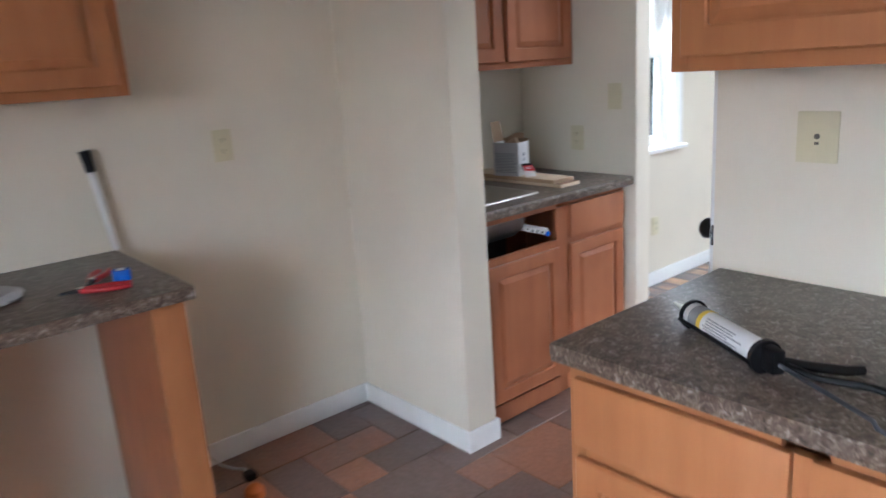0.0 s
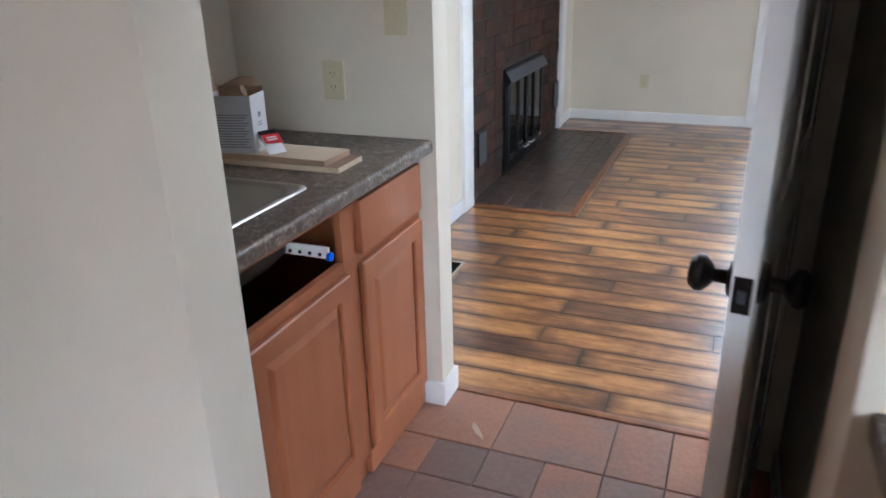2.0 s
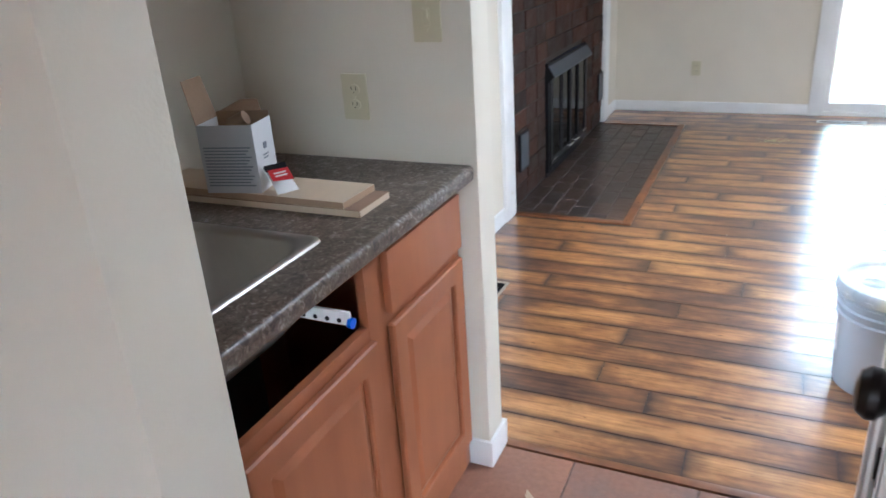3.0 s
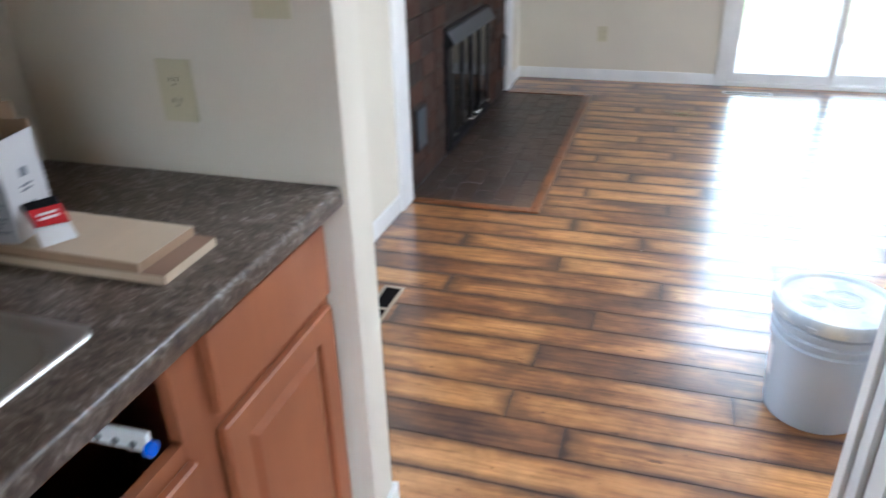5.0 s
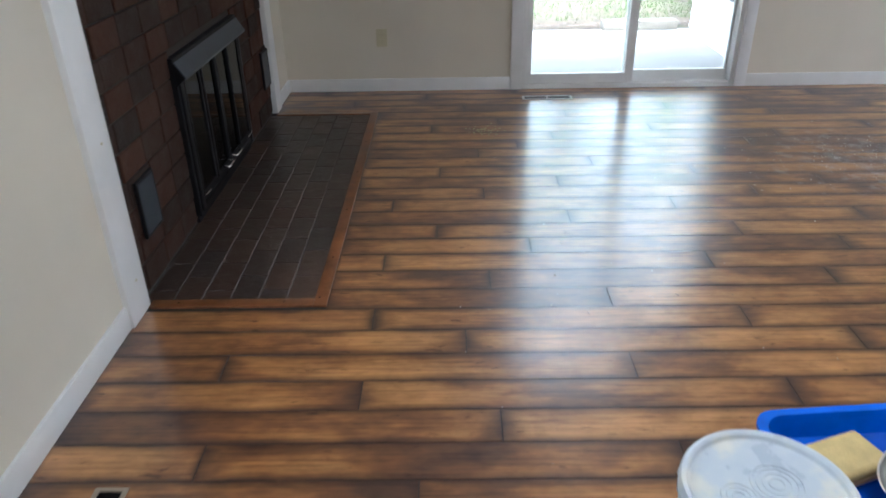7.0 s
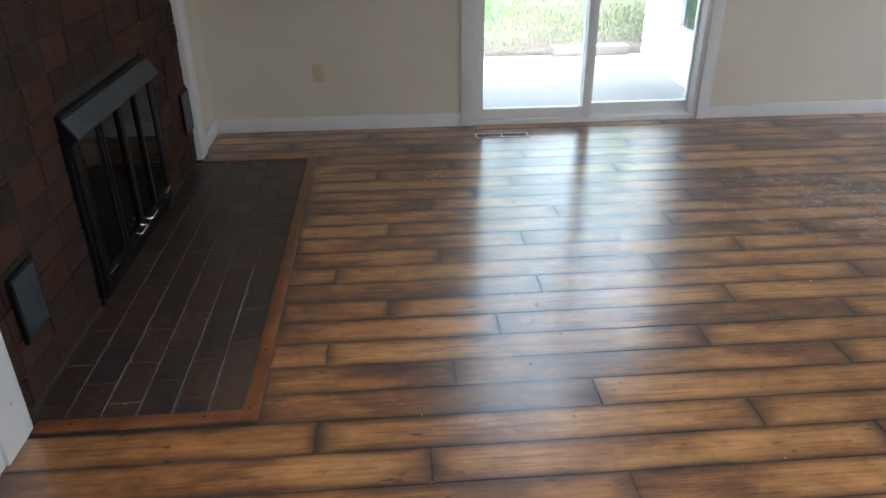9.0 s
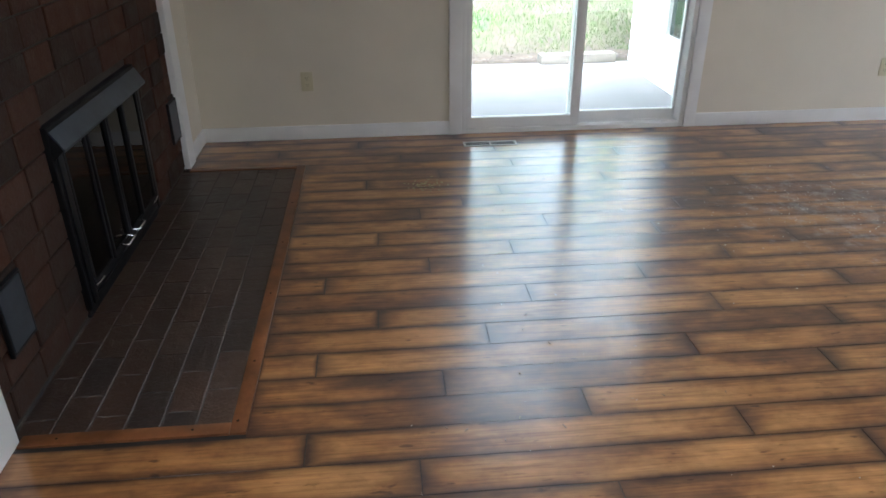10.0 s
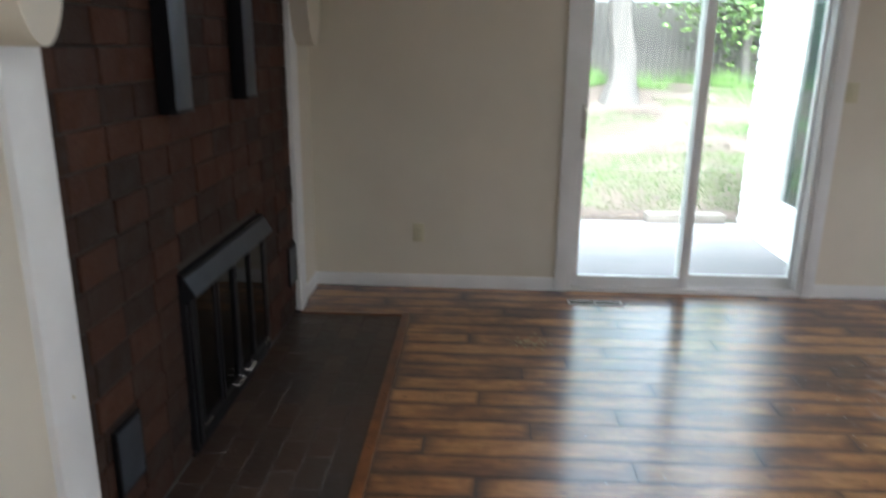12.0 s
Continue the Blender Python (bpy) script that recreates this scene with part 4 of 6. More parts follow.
def wall_cabinet(m, W, D, H, mat, bays, label):
    c = thing("wall_cabinet", m, label, "cabinet", "wall cabinets")
    bm = bmesh.new()
    box(bm, 0, 0.016, 0.019, D, 0, H)
    box(bm, W - 0.016, W, 0.019, D, 0, H)
    box(bm, 0.016, W - 0.016, 0.019, D, 0.022, 0.034)
    box(bm, 0.016, W - 0.016, 0.019, D, H - 0.02, H)
    box(bm, 0.016, W - 0.016, D - 0.006, D, 0.034, H - 0.02)
    part("body", bm, mat, c)
    bm = bmesh.new()
    box(bm, 0, 0.036, 0, 0.019, 0, H, 0.002)
    box(bm, W - 0.036, W, 0, 0.019, 0, H, 0.002)
    box(bm, 0.036, W - 0.036, 0, 0.019, 0, 0.036, 0.002)
    box(bm, 0.036, W - 0.036, 0, 0.019, H - 0.036, H, 0.002)
    for a, b in zip(bays, bays[1:]):
        box(bm, a[1] - 0.01, b[0] + 0.01, 0.0005, 0.0185, 0.036, H - 0.036)
    part("face_frame", bm, mat, c)
    for x0, x1 in bays:
        panel_door(x1 - x0, H - 0.052, mat, c, x0, 0.028)
    return c


wall_cabinet(at(2.700, 3.165, 1.418), 0.925, 0.33, 0.76, M_CAB, [(0.022, 0.452), (0.478, 0.895)], "reddish maple wall cabinet above the bar sink")
wall_cabinet(at(2.205, 1.768, 1.408, -90), 0.92, 0.33, 0.76, M_CAB_OAK, [(0.028, 0.445), (0.475, 0.892)], "amber maple wall cabinet over the counter by the doorway")
wall_cabinet(at(2.205, 0.846, 1.408, -90), 0.92, 0.33, 0.76, M_CAB_OAK, [(0.028, 0.445), (0.475, 0.892)], "amber maple wall cabinet in a run over the counter")
wall_cabinet(at(0.690, 3.165, 1.425), 0.92, 0.33, 0.76, M_CAB_OAK, [(0.028, 0.445), (0.475, 0.892)], "amber maple wall cabinet over the counter with tools")
wall_cabinet(at(-0.235, 3.165, 1.425), 0.92, 0.33, 0.76, M_CAB_OAK, [(0.028, 0.445), (0.475, 0.892)], "amber maple wall cabinet in the corner run")


# ---- wall plates ----
def plate(m, kind, label, w=0.072, h=0.116):
    """Faces -y before m."""
    p = thing(kind, m, label, "outlet" if "outlet" in kind else ("switch" if "switch" in kind else "jack"))
    bm = bmesh.new()
    box(bm, -w / 2, w / 2, -0.006, 0, -h / 2, h / 2, 0.002)
    part("cover", bm, M_PLATE, p)
    if kind == "wall_outlet":
        for s in (1, -1):
            bm = bmesh.new()
            cyl(bm, 0.0165, 0.0165, 0, 0.0025, 20, Matrix.Translation((0, -0.006, s * 0.0195)) @ pose(0, 0, 0, 90, 0, 0) @ Matrix.Diagonal((1, 0.82, 1, 1)))
            r = part("socket", bm, M_PLATE, p)
            bm = bmesh.new()
            for x in (-0.0065, 0.0065):
                box(bm, x - 0.0012, x + 0.0012, -0.0092, -0.0084, s * 0.0195 - 0.001, s * 0.0195 + 0.007)
            cyl(bm, 0.002, 0.002, 0.0024, 0.0032, 10, Matrix.Translation((0, -0.006, s * 0.0195 - 0.007)) @ pose(0, 0, 0, 90, 0, 0))
            part("slot", bm, M_PLATE_DARK, r)
    elif kind == "light_switch":
        bm = bmesh.new()
        box(bm, -0.005, 0.005, -0.012, -0.006, -0.004, 0.016, 0.001)
        box(bm, -0.009, 0.009, -0.0075, -0.006, -0.02, 0.02, 0.001)
        part("toggle", bm, M_PLATE, p)
    else:
        bm = bmesh.new()
        cyl(bm, 0.006, 0.006, 0, 0.003, 14, Matrix.Translation((0, -0.006, 0.002)) @ pose(0, 0, 0, 90, 0, 0))
        box(bm, -0.005, 0.004, -0.0075, -0.006, -0.016, -0.010)
        part("socket", bm, M_PLATE_DARK, p)
    zs = (0,) if kind == "wall_outlet" else (h * 0.26, -h * 0.26)
    for z in zs:
        bm = bmesh.new()
        cyl(bm, 0.003, 0.003, 0, 0.0012, 10, Matrix.Translation((0, -0.006, z)) @ pose(0, 0, 0, 90, 0, 0))
        part("screw", bm, M_PLATE, p)


plate(at(X_B0, 3.146, 1.077, -90), "wall_outlet", "ivory duplex outlet on the wall over the bar counter")
plate(at(X_B0, 2.930, 1.268, -90), "light_switch", "ivory toggle switch near the partition's end")
plate(at(X_A0, 1.612, 1.247, -90), "phone_jack", "ivory wall plate with a phone jack over the counter", 0.088, 0.112)
plate(at(2.013, Y_K, 1.218), "wall_outlet", "ivory outlet on the wall above the appliance gap")
plate(at(4.763, Y_L, 0.385), "wall_outlet", "ivory outlet under the living room window")
plate(at(X_FAR, 2.791, 0.361, -90), "wall_outlet", "ivory duplex outlet on the wall beside the patio door")
plate(at(X_FAR, -0.928, 0.353, -90), "wall_outlet", "ivory duplex outlet low on the wall")
plate(at(X_FAR, 0.262, 1.265, -90), "light_switch", "ivory toggle switch beside the patio door")


# ---- floor registers ----
def register(m, w, d, slats, label, mat, split=2):
    r = thing("floor_vent", m, label, "floor vent")
    bm = bmesh.new()
    e = 0.013
    for b in ((-w / 2, w / 2, -d / 2, -d / 2 + e), (-w / 2, w / 2, d / 2 - e, d / 2), (-w / 2, -w / 2 + e, -d / 2 + e, d / 2 - e), (w / 2 - e, w / 2, -d / 2 + e, d / 2 - e), (-0.006, 0.006, -d / 2 + e, d / 2 - e)):
        box(bm, b[0], b[1], b[2], b[3], 0.0, 0.0035, 0.001)
    part("frame", bm, mat, r)
    # Flat near-black plate stands in for the shade down the duct.
    bm = bmesh.new()
    box(bm, -w / 2 + e, w / 2 - e, -d / 2 + e, d / 2 - e, -0.004, 0.0008)
    part("opening", bm, M_DUCT_SHADE, r)
    n = slats
    for i in range(n):
        x = -w / 2 + e + (w - 2 * e) * (i + 0.5) / n
        bm = bmesh.new()
        box(bm, x - 0.0011, x + 0.0011, -d / 2 + e, d / 2 - e, 0.0006, 0.0014)
        part("slat", bm, mat, r)


register(at(8.175, 1.692, 0.001, -90), 0.33, 0.085, 26, "cream metal floor vent by the patio door", M_GRILL_PALE)
register(at(4.638, 3.215, 0.001, 0), 0.335, 0.085, 0, "tan metal frame over an open floor duct", M_GRILL)


# ---- fireplace ----
def fireplace_surround():
    bm = bmesh.new()
    box(bm, BX0 - 0.152, BX0 + 0.0, Y_L - 0.022, Y_L + 0.03, 0, 1.52, 0.004)
    structure("surround_post", bm, M_TRIM, "white painted board edging the brick fireplace", "trim")
    bm = bmesh.new()
    box(bm, BX1 + 0.0, BX1 + 0.135, Y_L - 0.022, Y_L + 0.03, 0, 1.74, 0.004)
    structure("surround_post", bm, M_TRIM, "white painted board edging the brick fireplace", "trim")
    for x0, x1, s in ((BX0 - 0.25, BX0 - 0.03, 1), (BX1 + 0.0, BX1 + 0.32, -1)):
        bm = bmesh.new()
        y1 = Y_L - 0.001
        poly = []
        w = x1 - x0
        for i in range(9):
            a = math.pi / 2 * i / 8
            poly.append((x0 + w * 0.5 + w * 0.5 * math.sin(a) * 0.98, 1.76 - 0.27 * math.cos(a)))
        left = [(x0 + w * 0.5 - w * 0.5 * math.sin(math.pi / 2 * i / 8) * 0.98, 1.76 - 0.27 * math.cos(math.pi / 2 * i / 8)) for i in range(8, 0, -1)]
        poly = left[::1] + poly
        prism(bm, poly, "y", Y_L - 0.12, Y_L - 0.023)
        tagged(part("mantel_corbel", bm, M_PAINT, smooth=50), "cream painted rounded corbel under the mantel", "corbel", "mantel corbels")
    bm = bmesh.new()
    box(bm, BX0 - 0.36, BX1 + 0.36, Y_L - 0.24, Y_L - 0.001, 1.76, 1.84, 0.006)
    tagged(part("mantel", bm, M_TRIM), "white painted mantel shelf", "mantel")
    for x0, x1 in ((6.315, 6.455), (7.035, 7.175)):
        b = thing("mantel_bracket", at((x0 + x1) / 2, Y_L - 0.001, 1.275), "flat grey-blue steel bracket on the brick", "bracket", "mantel brackets")
        bm = bmesh.new()
        h = (x1 - x0) / 2
        box(bm, -h, h, -0.055, 0, 0.012, 0.485, 0.003)
        part("plate", bm, M_HOOD, b)
        bm = bmesh.new()
        box(bm, -h - 0.002, h + 0.002, -0.058, 0, 0.0, 0.012, 0.002)
        box(bm, -h - 0.004, -h, -0.056, 0, 0.012, 0.485)
        part("edge", bm, M_BLACK, b, "black lower edge")


fireplace_surround()
FX0, FX1, FZ0, FZ1 = 6.338, 7.300, 0.032, 0.722


def fireplace_insert():
    f = thing("fireplace", at(FX0, 3.463, 0), "black metal fireplace with folding glass doors and a grey hood", "fireplace")
    W = FX1 - FX0
    # Its black top reaches over the hood, doubling as the shade there.
    bm = bmesh.new()
    ring_frame(bm, 0, W, FZ0, FZ1, (0.062, 0.050, 0.075, 0.075), -0.022, 0.02, 0.003)
    part("frame", bm, M_BLACK, f)
    # Black strip for the shade between the raised frame and the hearth.
    bm = bmesh.new()
    box(bm, 0.010, W - 0.010, -0.006, 0.015, 0.0, FZ0 + 0.002)
    part("base_shade_strip", bm, M_BLACK, f)
    bm = bmesh.new()
    box(bm, 0.020, 0.058, -0.030, -0.022, FZ0 + 0.02, FZ1 - 0.085, 0.003)
    part("stile", bm, M_BLACK, f)
    bm = bmesh.new()
    box(bm, W - 0.046, W - 0.014, -0.030, -0.022, FZ0 + 0.02, FZ1 - 0.085, 0.003)
    part("stile", bm, M_BLACK, f)
    # hood: a folded sheet sloping out and down, with cut-back ends
    zt, zb = FZ1 - 0.018, FZ1 - 0.082
    bm = bmesh.new()
    prism(bm, [(-0.023, zt), (-0.026, zt + 0.004), (-0.063, zb + 0.006), (-0.061, zb - 0.004), (-0.052, zb + 0.004)], "x", 0.004, W - 0.004)
    part("hood", bm, M_HOOD, f, "sloping grey steel smoke hood")
    for x0, x1 in ((0.0, 0.004), (W - 0.004, W)):
        bm = bmesh.new()
        prism(bm, [(-0.023, zt), (-0.060, zb + 0.003), (-0.023, zb - 0.03)], "x", x0, x1)
        part("hood_end", bm, M_BLACK, f, "black end plate of the hood")
    n = 4
    pw = (W - 0.112) / n
    for i in range(n):
        x = 0.062 + pw * i
        bm = bmesh.new()
        s = 0.016
        ring_frame(bm, x + 0.002, x + pw - 0.002, 0.105, FZ1 - 0.077, s, -0.030 - (0.006 if i in (1, 2) else 0), -0.012)
        p = part("door", bm, M_BLACK, f, "narrow black framed glass door")
        bm = bmesh.new()
        box(bm, x + s - 0.002, x + pw - s + 0.002, -0.024, -0.020, 0.105 + s, FZ1 - 0.077 - s)
        part("pane", bm, M_GLASS_DIRTY, p, "smoked glass pane")
    for x in (W / 2 - 0.080, W / 2 + 0.070):
        bm = bmesh.new()
        tube(bm, [(x - 0.045, -0.036, 0.128), (x - 0.045, -0.060, 0.126), (x - 0.040, -0.064, 0.126), (x + 0.040, -0.064, 0.126), (x + 0.045, -0.060, 0.126), (x + 0.045, -0.036, 0.128)], 0.0055, 10)
        part("handle", bm, M_CHROME, f, "chrome bar handle")
    for x, d in ((0.052, 1), (W - 0.052, -1)):
        bm = bmesh.new()
        tube(bm, [(x, -0.034, 0.112), (x + 0.033 * d, -0.036, 0.108), (x + 0.078 * d, -0.036, 0.107)], 0.0025, 8)
        part("hinge_wire", bm, M_CHROME, f, "bright hinge wire at the door's foot")
    bm = bmesh.new()
    box(bm, 0.055, W - 0.055, -0.029, -0.021, 0.060, 0.078, 0.002)
    part("damper_rail", bm, M_BLACK, f)
    bm = bmesh.new()
    for b in ((0.06, W - 0.06, 0.45, 0.46, 0.06, 0.70), (0.06, 0.07, 0.02, 0.45, 0.06, 0.70), (W - 0.07, W - 0.06, 0.02, 0.45, 0.06, 0.70), (0.06, W - 0.06, 0.02, 0.45, 0.05, 0.06), (0.06, W - 0.06, 0.02, 0.45, 0.70, 0.71)):
        box(bm, *b)
    part("firebox", bm, M_ASH, f, "sooty firebox lining")
    bm = bmesh.new()
    for i in range(7):
        x = 0.26 + i * 0.07
        tube(bm, [(x, 0.12, 0.12), (x, 0.32, 0.12), (x, 0.33, 0.17)], 0.007, 8)
    for y in (0.14, 0.3):
        tube(bm, [(0.23, y, 0.11), (0.71, y, 0.11)], 0.007, 8)
        for x in (0.26, 0.68):
            tube(bm, [(x, y, 0.06), (x, y, 0.11)], 0.007, 8)
    part("grate", bm, M_BLACK, f, "black log grate")


fireplace_insert()


def air_grille(x0, x1, z0, z1):
    g = thing("air_grille", at(x0, 3.452, z0), "grey steel air grille with a dark rim in the brick", "grille", "fireplace grilles")
    w, h = x1 - x0, z1 - z0
    bm = bmesh.new()
    ring_frame(bm, 0, w, 0, h, 0.010, -0.008, 0.006)
    part("rim", bm, M_BLACK, g)
    bm = bmesh.new()
    box(bm, 0.012, w - 0.012, -0.008, 0.0, 0.012, h - 0.012)
    part("screen", bm, M_HOOD, g)


air_grille(5.800, 5.958, 0.200, 0.418)
air_grille(7.735, 7.888, 0.200, 0.420)

# hearth frame
HX0, HX1, HY0 = 5.695, 7.865, 2.842
bm = bmesh.new()
box(bm, HX0 - 0.048, HX1 + 0.04, HY0 - 0.048, HY0, -0.01, 0.007, 0.003)
box(bm, HX0 - 0.048, HX0, HY0, Y_L - 0.024, -0.01, 0.008, 0.003)
box(bm, HX1, HX1 + 0.04, HY0, Y_L - 0.024, -0.01, 0.005, 0.003)
structure("hearth_trim", bm, M_TRIMWOOD, "orange-brown wooden strip round the brick hearth", "trim")
bm = bmesh.new()
for x, y in ((5.672, 2.95), (5.672, 3.33), (6.0, 2.818), (6.45, 2.818), (6.9, 2.818), (5.70, 2.825), (7.35, 2.818)):
    cyl(bm, 0.004, 0.004, 0.0072, 0.0088, 10, Matrix.Translation((x, y, 0)))
structure("trim_nail", bm, M_BLACK, "dark nail heads in the hearth strip", "nails")


# ---- bucket ----
STICKER = 101


def bucket():
    b = thing("bucket", at(4.440, 1.768, 0.0, -30), "grey five-gallon plastic bucket with a dirty plaster-stained lid", "bucket")
    bm = bmesh.new()
    prof = [(0.120, 0.0), (0.129, 0.004), (0.1315, 0.02), (0.141, 0.235), (0.1415, 0.250), (0.150, 0.254), (0.150, 0.262), (0.1425, 0.266), (0.143, 0.280), (0.152, 0.284), (0.152, 0.292), (0.144, 0.296), (0.1445, 0.310), (0.153, 0.314), (0.153, 0.322), (0.146, 0.326), (0.147, 0.350)]
    lathe(bm, prof, 56)
    part("pail", bm, M_BUCKET, b, smooth=28)
    bm = bmesh.new()
    g = [[bm.verts.new(((0.1325 + 0.0425 * z) * math.cos(a), (0.1325 + 0.0425 * z) * math.sin(a), z)) for a in [radians(STICKER + 4 * i) for i in range(9)]] for z in (0.115, 0.16, 0.215)]
    for p, q in zip(g, g[1:]):
        for i in range(8):
            bm.faces.new((p[i], p[i + 1], q[i + 1], q[i]))
    part("label", bm, M_CARD_WHITE, b, "white paper sticker on the pail")
    bm = bmesh.new()
    prof = [(0.150, 0.332), (0.158, 0.334), (0.1595, 0.345), (0.1595, 0.366), (0.156, 0.3735), (0.149, 0.3745), (0.1435, 0.371), (0.1405, 0.362), (0.138, 0.3605), (0.02, 0.3605)]
    lathe(bm, prof, 56)
    lid = part("lid", bm, M_LID, b, "plastic lid with dried plaster", smooth=28)
    bm = bmesh.new()
    for cx, cy, rs in ((-0.035, 0.045, (0.012, 0.022, 0.032)), (0.030, -0.01, (0.014, 0.026, 0.038, 0.048))):
        for r in rs:
            pts = [(cx + r * math.cos(tau * k / 28), cy + r * math.sin(tau * k / 28), 0.3615) for k in range(29)]
            tube(bm, pts, 0.0018, 6)
    part("embossing", bm, M_LID, lid, "raised rings moulded on the lid")
    for k in range(12):
        bm = bmesh.new()
        a = tau * k / 12
        m = Matrix.Rotation(a, 4, "Z")
        for v in box(bm, 0.1585, 0.1612, -0.012, 0.012, 0.338, 0.350):
            v.co = m @ v.co
        part("tab", bm, M_LID, lid)
    for s in (1, -1):
        bm = bmesh.new()
        cyl(bm, 0.014, 0.012, 0, 0.012, 18, pose(0, s * 0.145, 0.302) @ pose(0, 0, 0, -90 * s, 0, 0))
        part("ear", bm, M_BUCKET, b)
    bm = bmesh.new()
    pts = [(0.168 * math.sin(math.pi * (k / 20 - 0.5)) * -0.0 + 0.163 * math.cos(math.pi * k / 20) * 0 + 0.158 * math.sin(math.pi * k / 20), 0.158 * math.cos(math.pi * k / 20), 0.300 - 0.075 * math.sin(math.pi * k / 20)) for k in range(21)]
    tube(bm, pts, 0.0022, 8)
    part("bail", bm, M_HOOD, b, "thin wire handle hanging down")


bucket()

# ---- blue tote with tools ----
def tote():
    t = thing("tote", at(4.70, 1.33, 0.0, 4), "bright blue plastic tote on the floor behind the bucket", "tote")
    bm = bmesh.new()

    def ring(w, d, r, z, n=6):
        out = []
        for cx, cy, a0 in ((w - r, d - r, 0), (-w + r, d - r, 90), (-w + r, -d + r, 180), (w - r, -d + r, 270)):
            for i in range(n):
                a = radians(a0 + 90 * i / (n - 1))
                out.append(bm.verts.new((cx + r * math.cos(a), cy + r * math.sin(a), z)))
        return out

    rows = [ring(0.17, 0.20, 0.05, 0.0), ring(0.18, 0.21, 0.055, 0.01), ring(0.205, 0.235, 0.06, 0.135), ring(0.222, 0.252, 0.065, 0.140), ring(0.222, 0.252, 0.065, 0.150), ring(0.200, 0.230, 0.06, 0.150), ring(0.176, 0.206, 0.05, 0.02), ring(0.10, 0.12, 0.04, 0.012)]
    bm.faces.new(rows[0][::-1])
    for a, b in zip(rows, rows[1:]):
        n = len(a)
        for i in range(n):
            bm.faces.new((a[i], a[(i + 1) % n], b[(i + 1) % n], b[i]))
    bm.faces.new(rows[-1])
    part("tub", bm, M_BLUE, t)
    bm = bmesh.new()
    g = []
    for j in range(9):
        g.append([bm.verts.new((-0.222 + 0.34 * j / 8 + 0.03 * ((i - 5) / 5) ** 4 * (1 - j / 8), -0.250 + 0.50 * i / 10, 0.151 + 0.035 * math.sin(math.pi * j / 8) * math.sin(math.pi * i / 10))) for i in range(11)])
    for j in range(8):
        for i in range(10):
            bm.faces.new((g[j][i], g[j + 1][i], g[j + 1][i + 1], g[j][i + 1]))
    bmesh.ops.solidify(bm, geom=bm.faces[:], thickness=0.003)
    part("lid", bm, M_BLUE, t, "bulging blue plastic lid")


tote()
sp = thing("sponge", at(4.67, 1.485, 0.186, 20), "tan grouting sponge block with a darker underside on the blue tote", "sponge")
bm = bmesh.new()
box(bm, -0.055, 0.055, -0.085, 0.085, 0.012, 0.046, 0.012)
part("block", bm, M_SPONGE, sp, smooth=60)
bm = bmesh.new()
box(bm, -0.054, 0.054, -0.084, 0.084, 0.0, 0.012, 0.004)
part("backing", bm, M_MDF, sp, "brown backing")


def clamp_light():
    m = look((4.580, 1.393, 0.256), (3.0, 2.35, 1.75))
    c = thing("clamp_light", m @ pose(0, 0, 0, 180, 0, 0), "work lamp with a shiny aluminium reflector lying on the tote", "work lamp")
    bm = bmesh.new()
    outer = [(0.020, -0.065), (0.026, -0.060), (0.045, -0.040), (0.058, -0.015), (0.063, 0.0), (0.0655, 0.002)]
    inner = [(0.0655, 0.0035), (0.0615, 0.003), (0.056, -0.014), (0.043, -0.038), (0.02, -0.056)]
    lathe(bm, outer + inner, 40)
    part("reflector", bm, M_CHROME, c, "polished aluminium reflector")
    bm = bmesh.new()
    lathe(bm, [(0.012, -0.058), (0.015, -0.050), (0.016, -0.044), (0.013, -0.036), (0.005, -0.033)], 24)
    part("bulb", bm, M_WHITE_PLASTIC, c, "frosted bulb")
    bm = bmesh.new()
    cyl(bm, 0.018, 0.021, -0.115, -0.060, 20)
    part("socket", bm, M_WHITE_PLASTIC, c)


clamp_light()


def cloth():
    rnd = random.Random(5)
    c = thing("cloth", at(4.62, 1.22, 0.183, 30), "crumpled white cloth bundle on the blue tote", "cloth")
    bm = bmesh.new()
    bmesh.ops.create_icosphere(bm, subdivisions=4, radius=1.0)
    for v in bm.verts:
        p = v.co.copy()
        n = noise.fractal(p * 2.2 + Vector((3, 1, 7)), 1.0, 2.0, 4) * 0.35
        v.co = Vector((p.x * 0.075, p.y * 0.13, p.z * 0.045)) * (1 + n)
        v.co.z = max(v.co.z, -0.03) + 0.03
    part("fabric", bm, M_CARD_WHITE, c, smooth=50)
    return c


cloth()
sg = thing("spray_tool", at(4.500, 1.400, 0.178, -60), "red plastic tool with black nozzle on the blue tote", "tool")
bm = bmesh.new()
tube(bm, [(0, 0.03, 0.035), (-0.005, 0.0, 0.032), (0.03, -0.03, 0.022), (0.05, -0.035, 0.018)], 0.017, 14, 0.013)
part("body", bm, M_RED, sg)
bm = bmesh.new()
tube(bm, [(0.05, -0.035, 0.018), (0.066, -0.038, 0.016)], 0.010, 14)
part("collar", bm, M_CHROME, sg, "metal collar")
bm = bmesh.new()
tube(bm, [(0.066, -0.038, 0.016), (0.095, -0.044, 0.014)], 0.014, 14, 0.012)
part("nozzle", bm, M_BLACK, sg, "black nozzle")
bb = thing("tub", at(4.30, 1.42, 0.0), "round blue plastic tub on the floor beside the door jamb", "tub")
bm = bmesh.new()
lathe(bm, [(0.09, 0.0), (0.095, 0.004), (0.115, 0.14), (0.122, 0.142), (0.122, 0.150), (0.111, 0.150), (0.091, 0.008), (0.02, 0.006)], 40)
part("wall", bm, M_BLUE, bb)
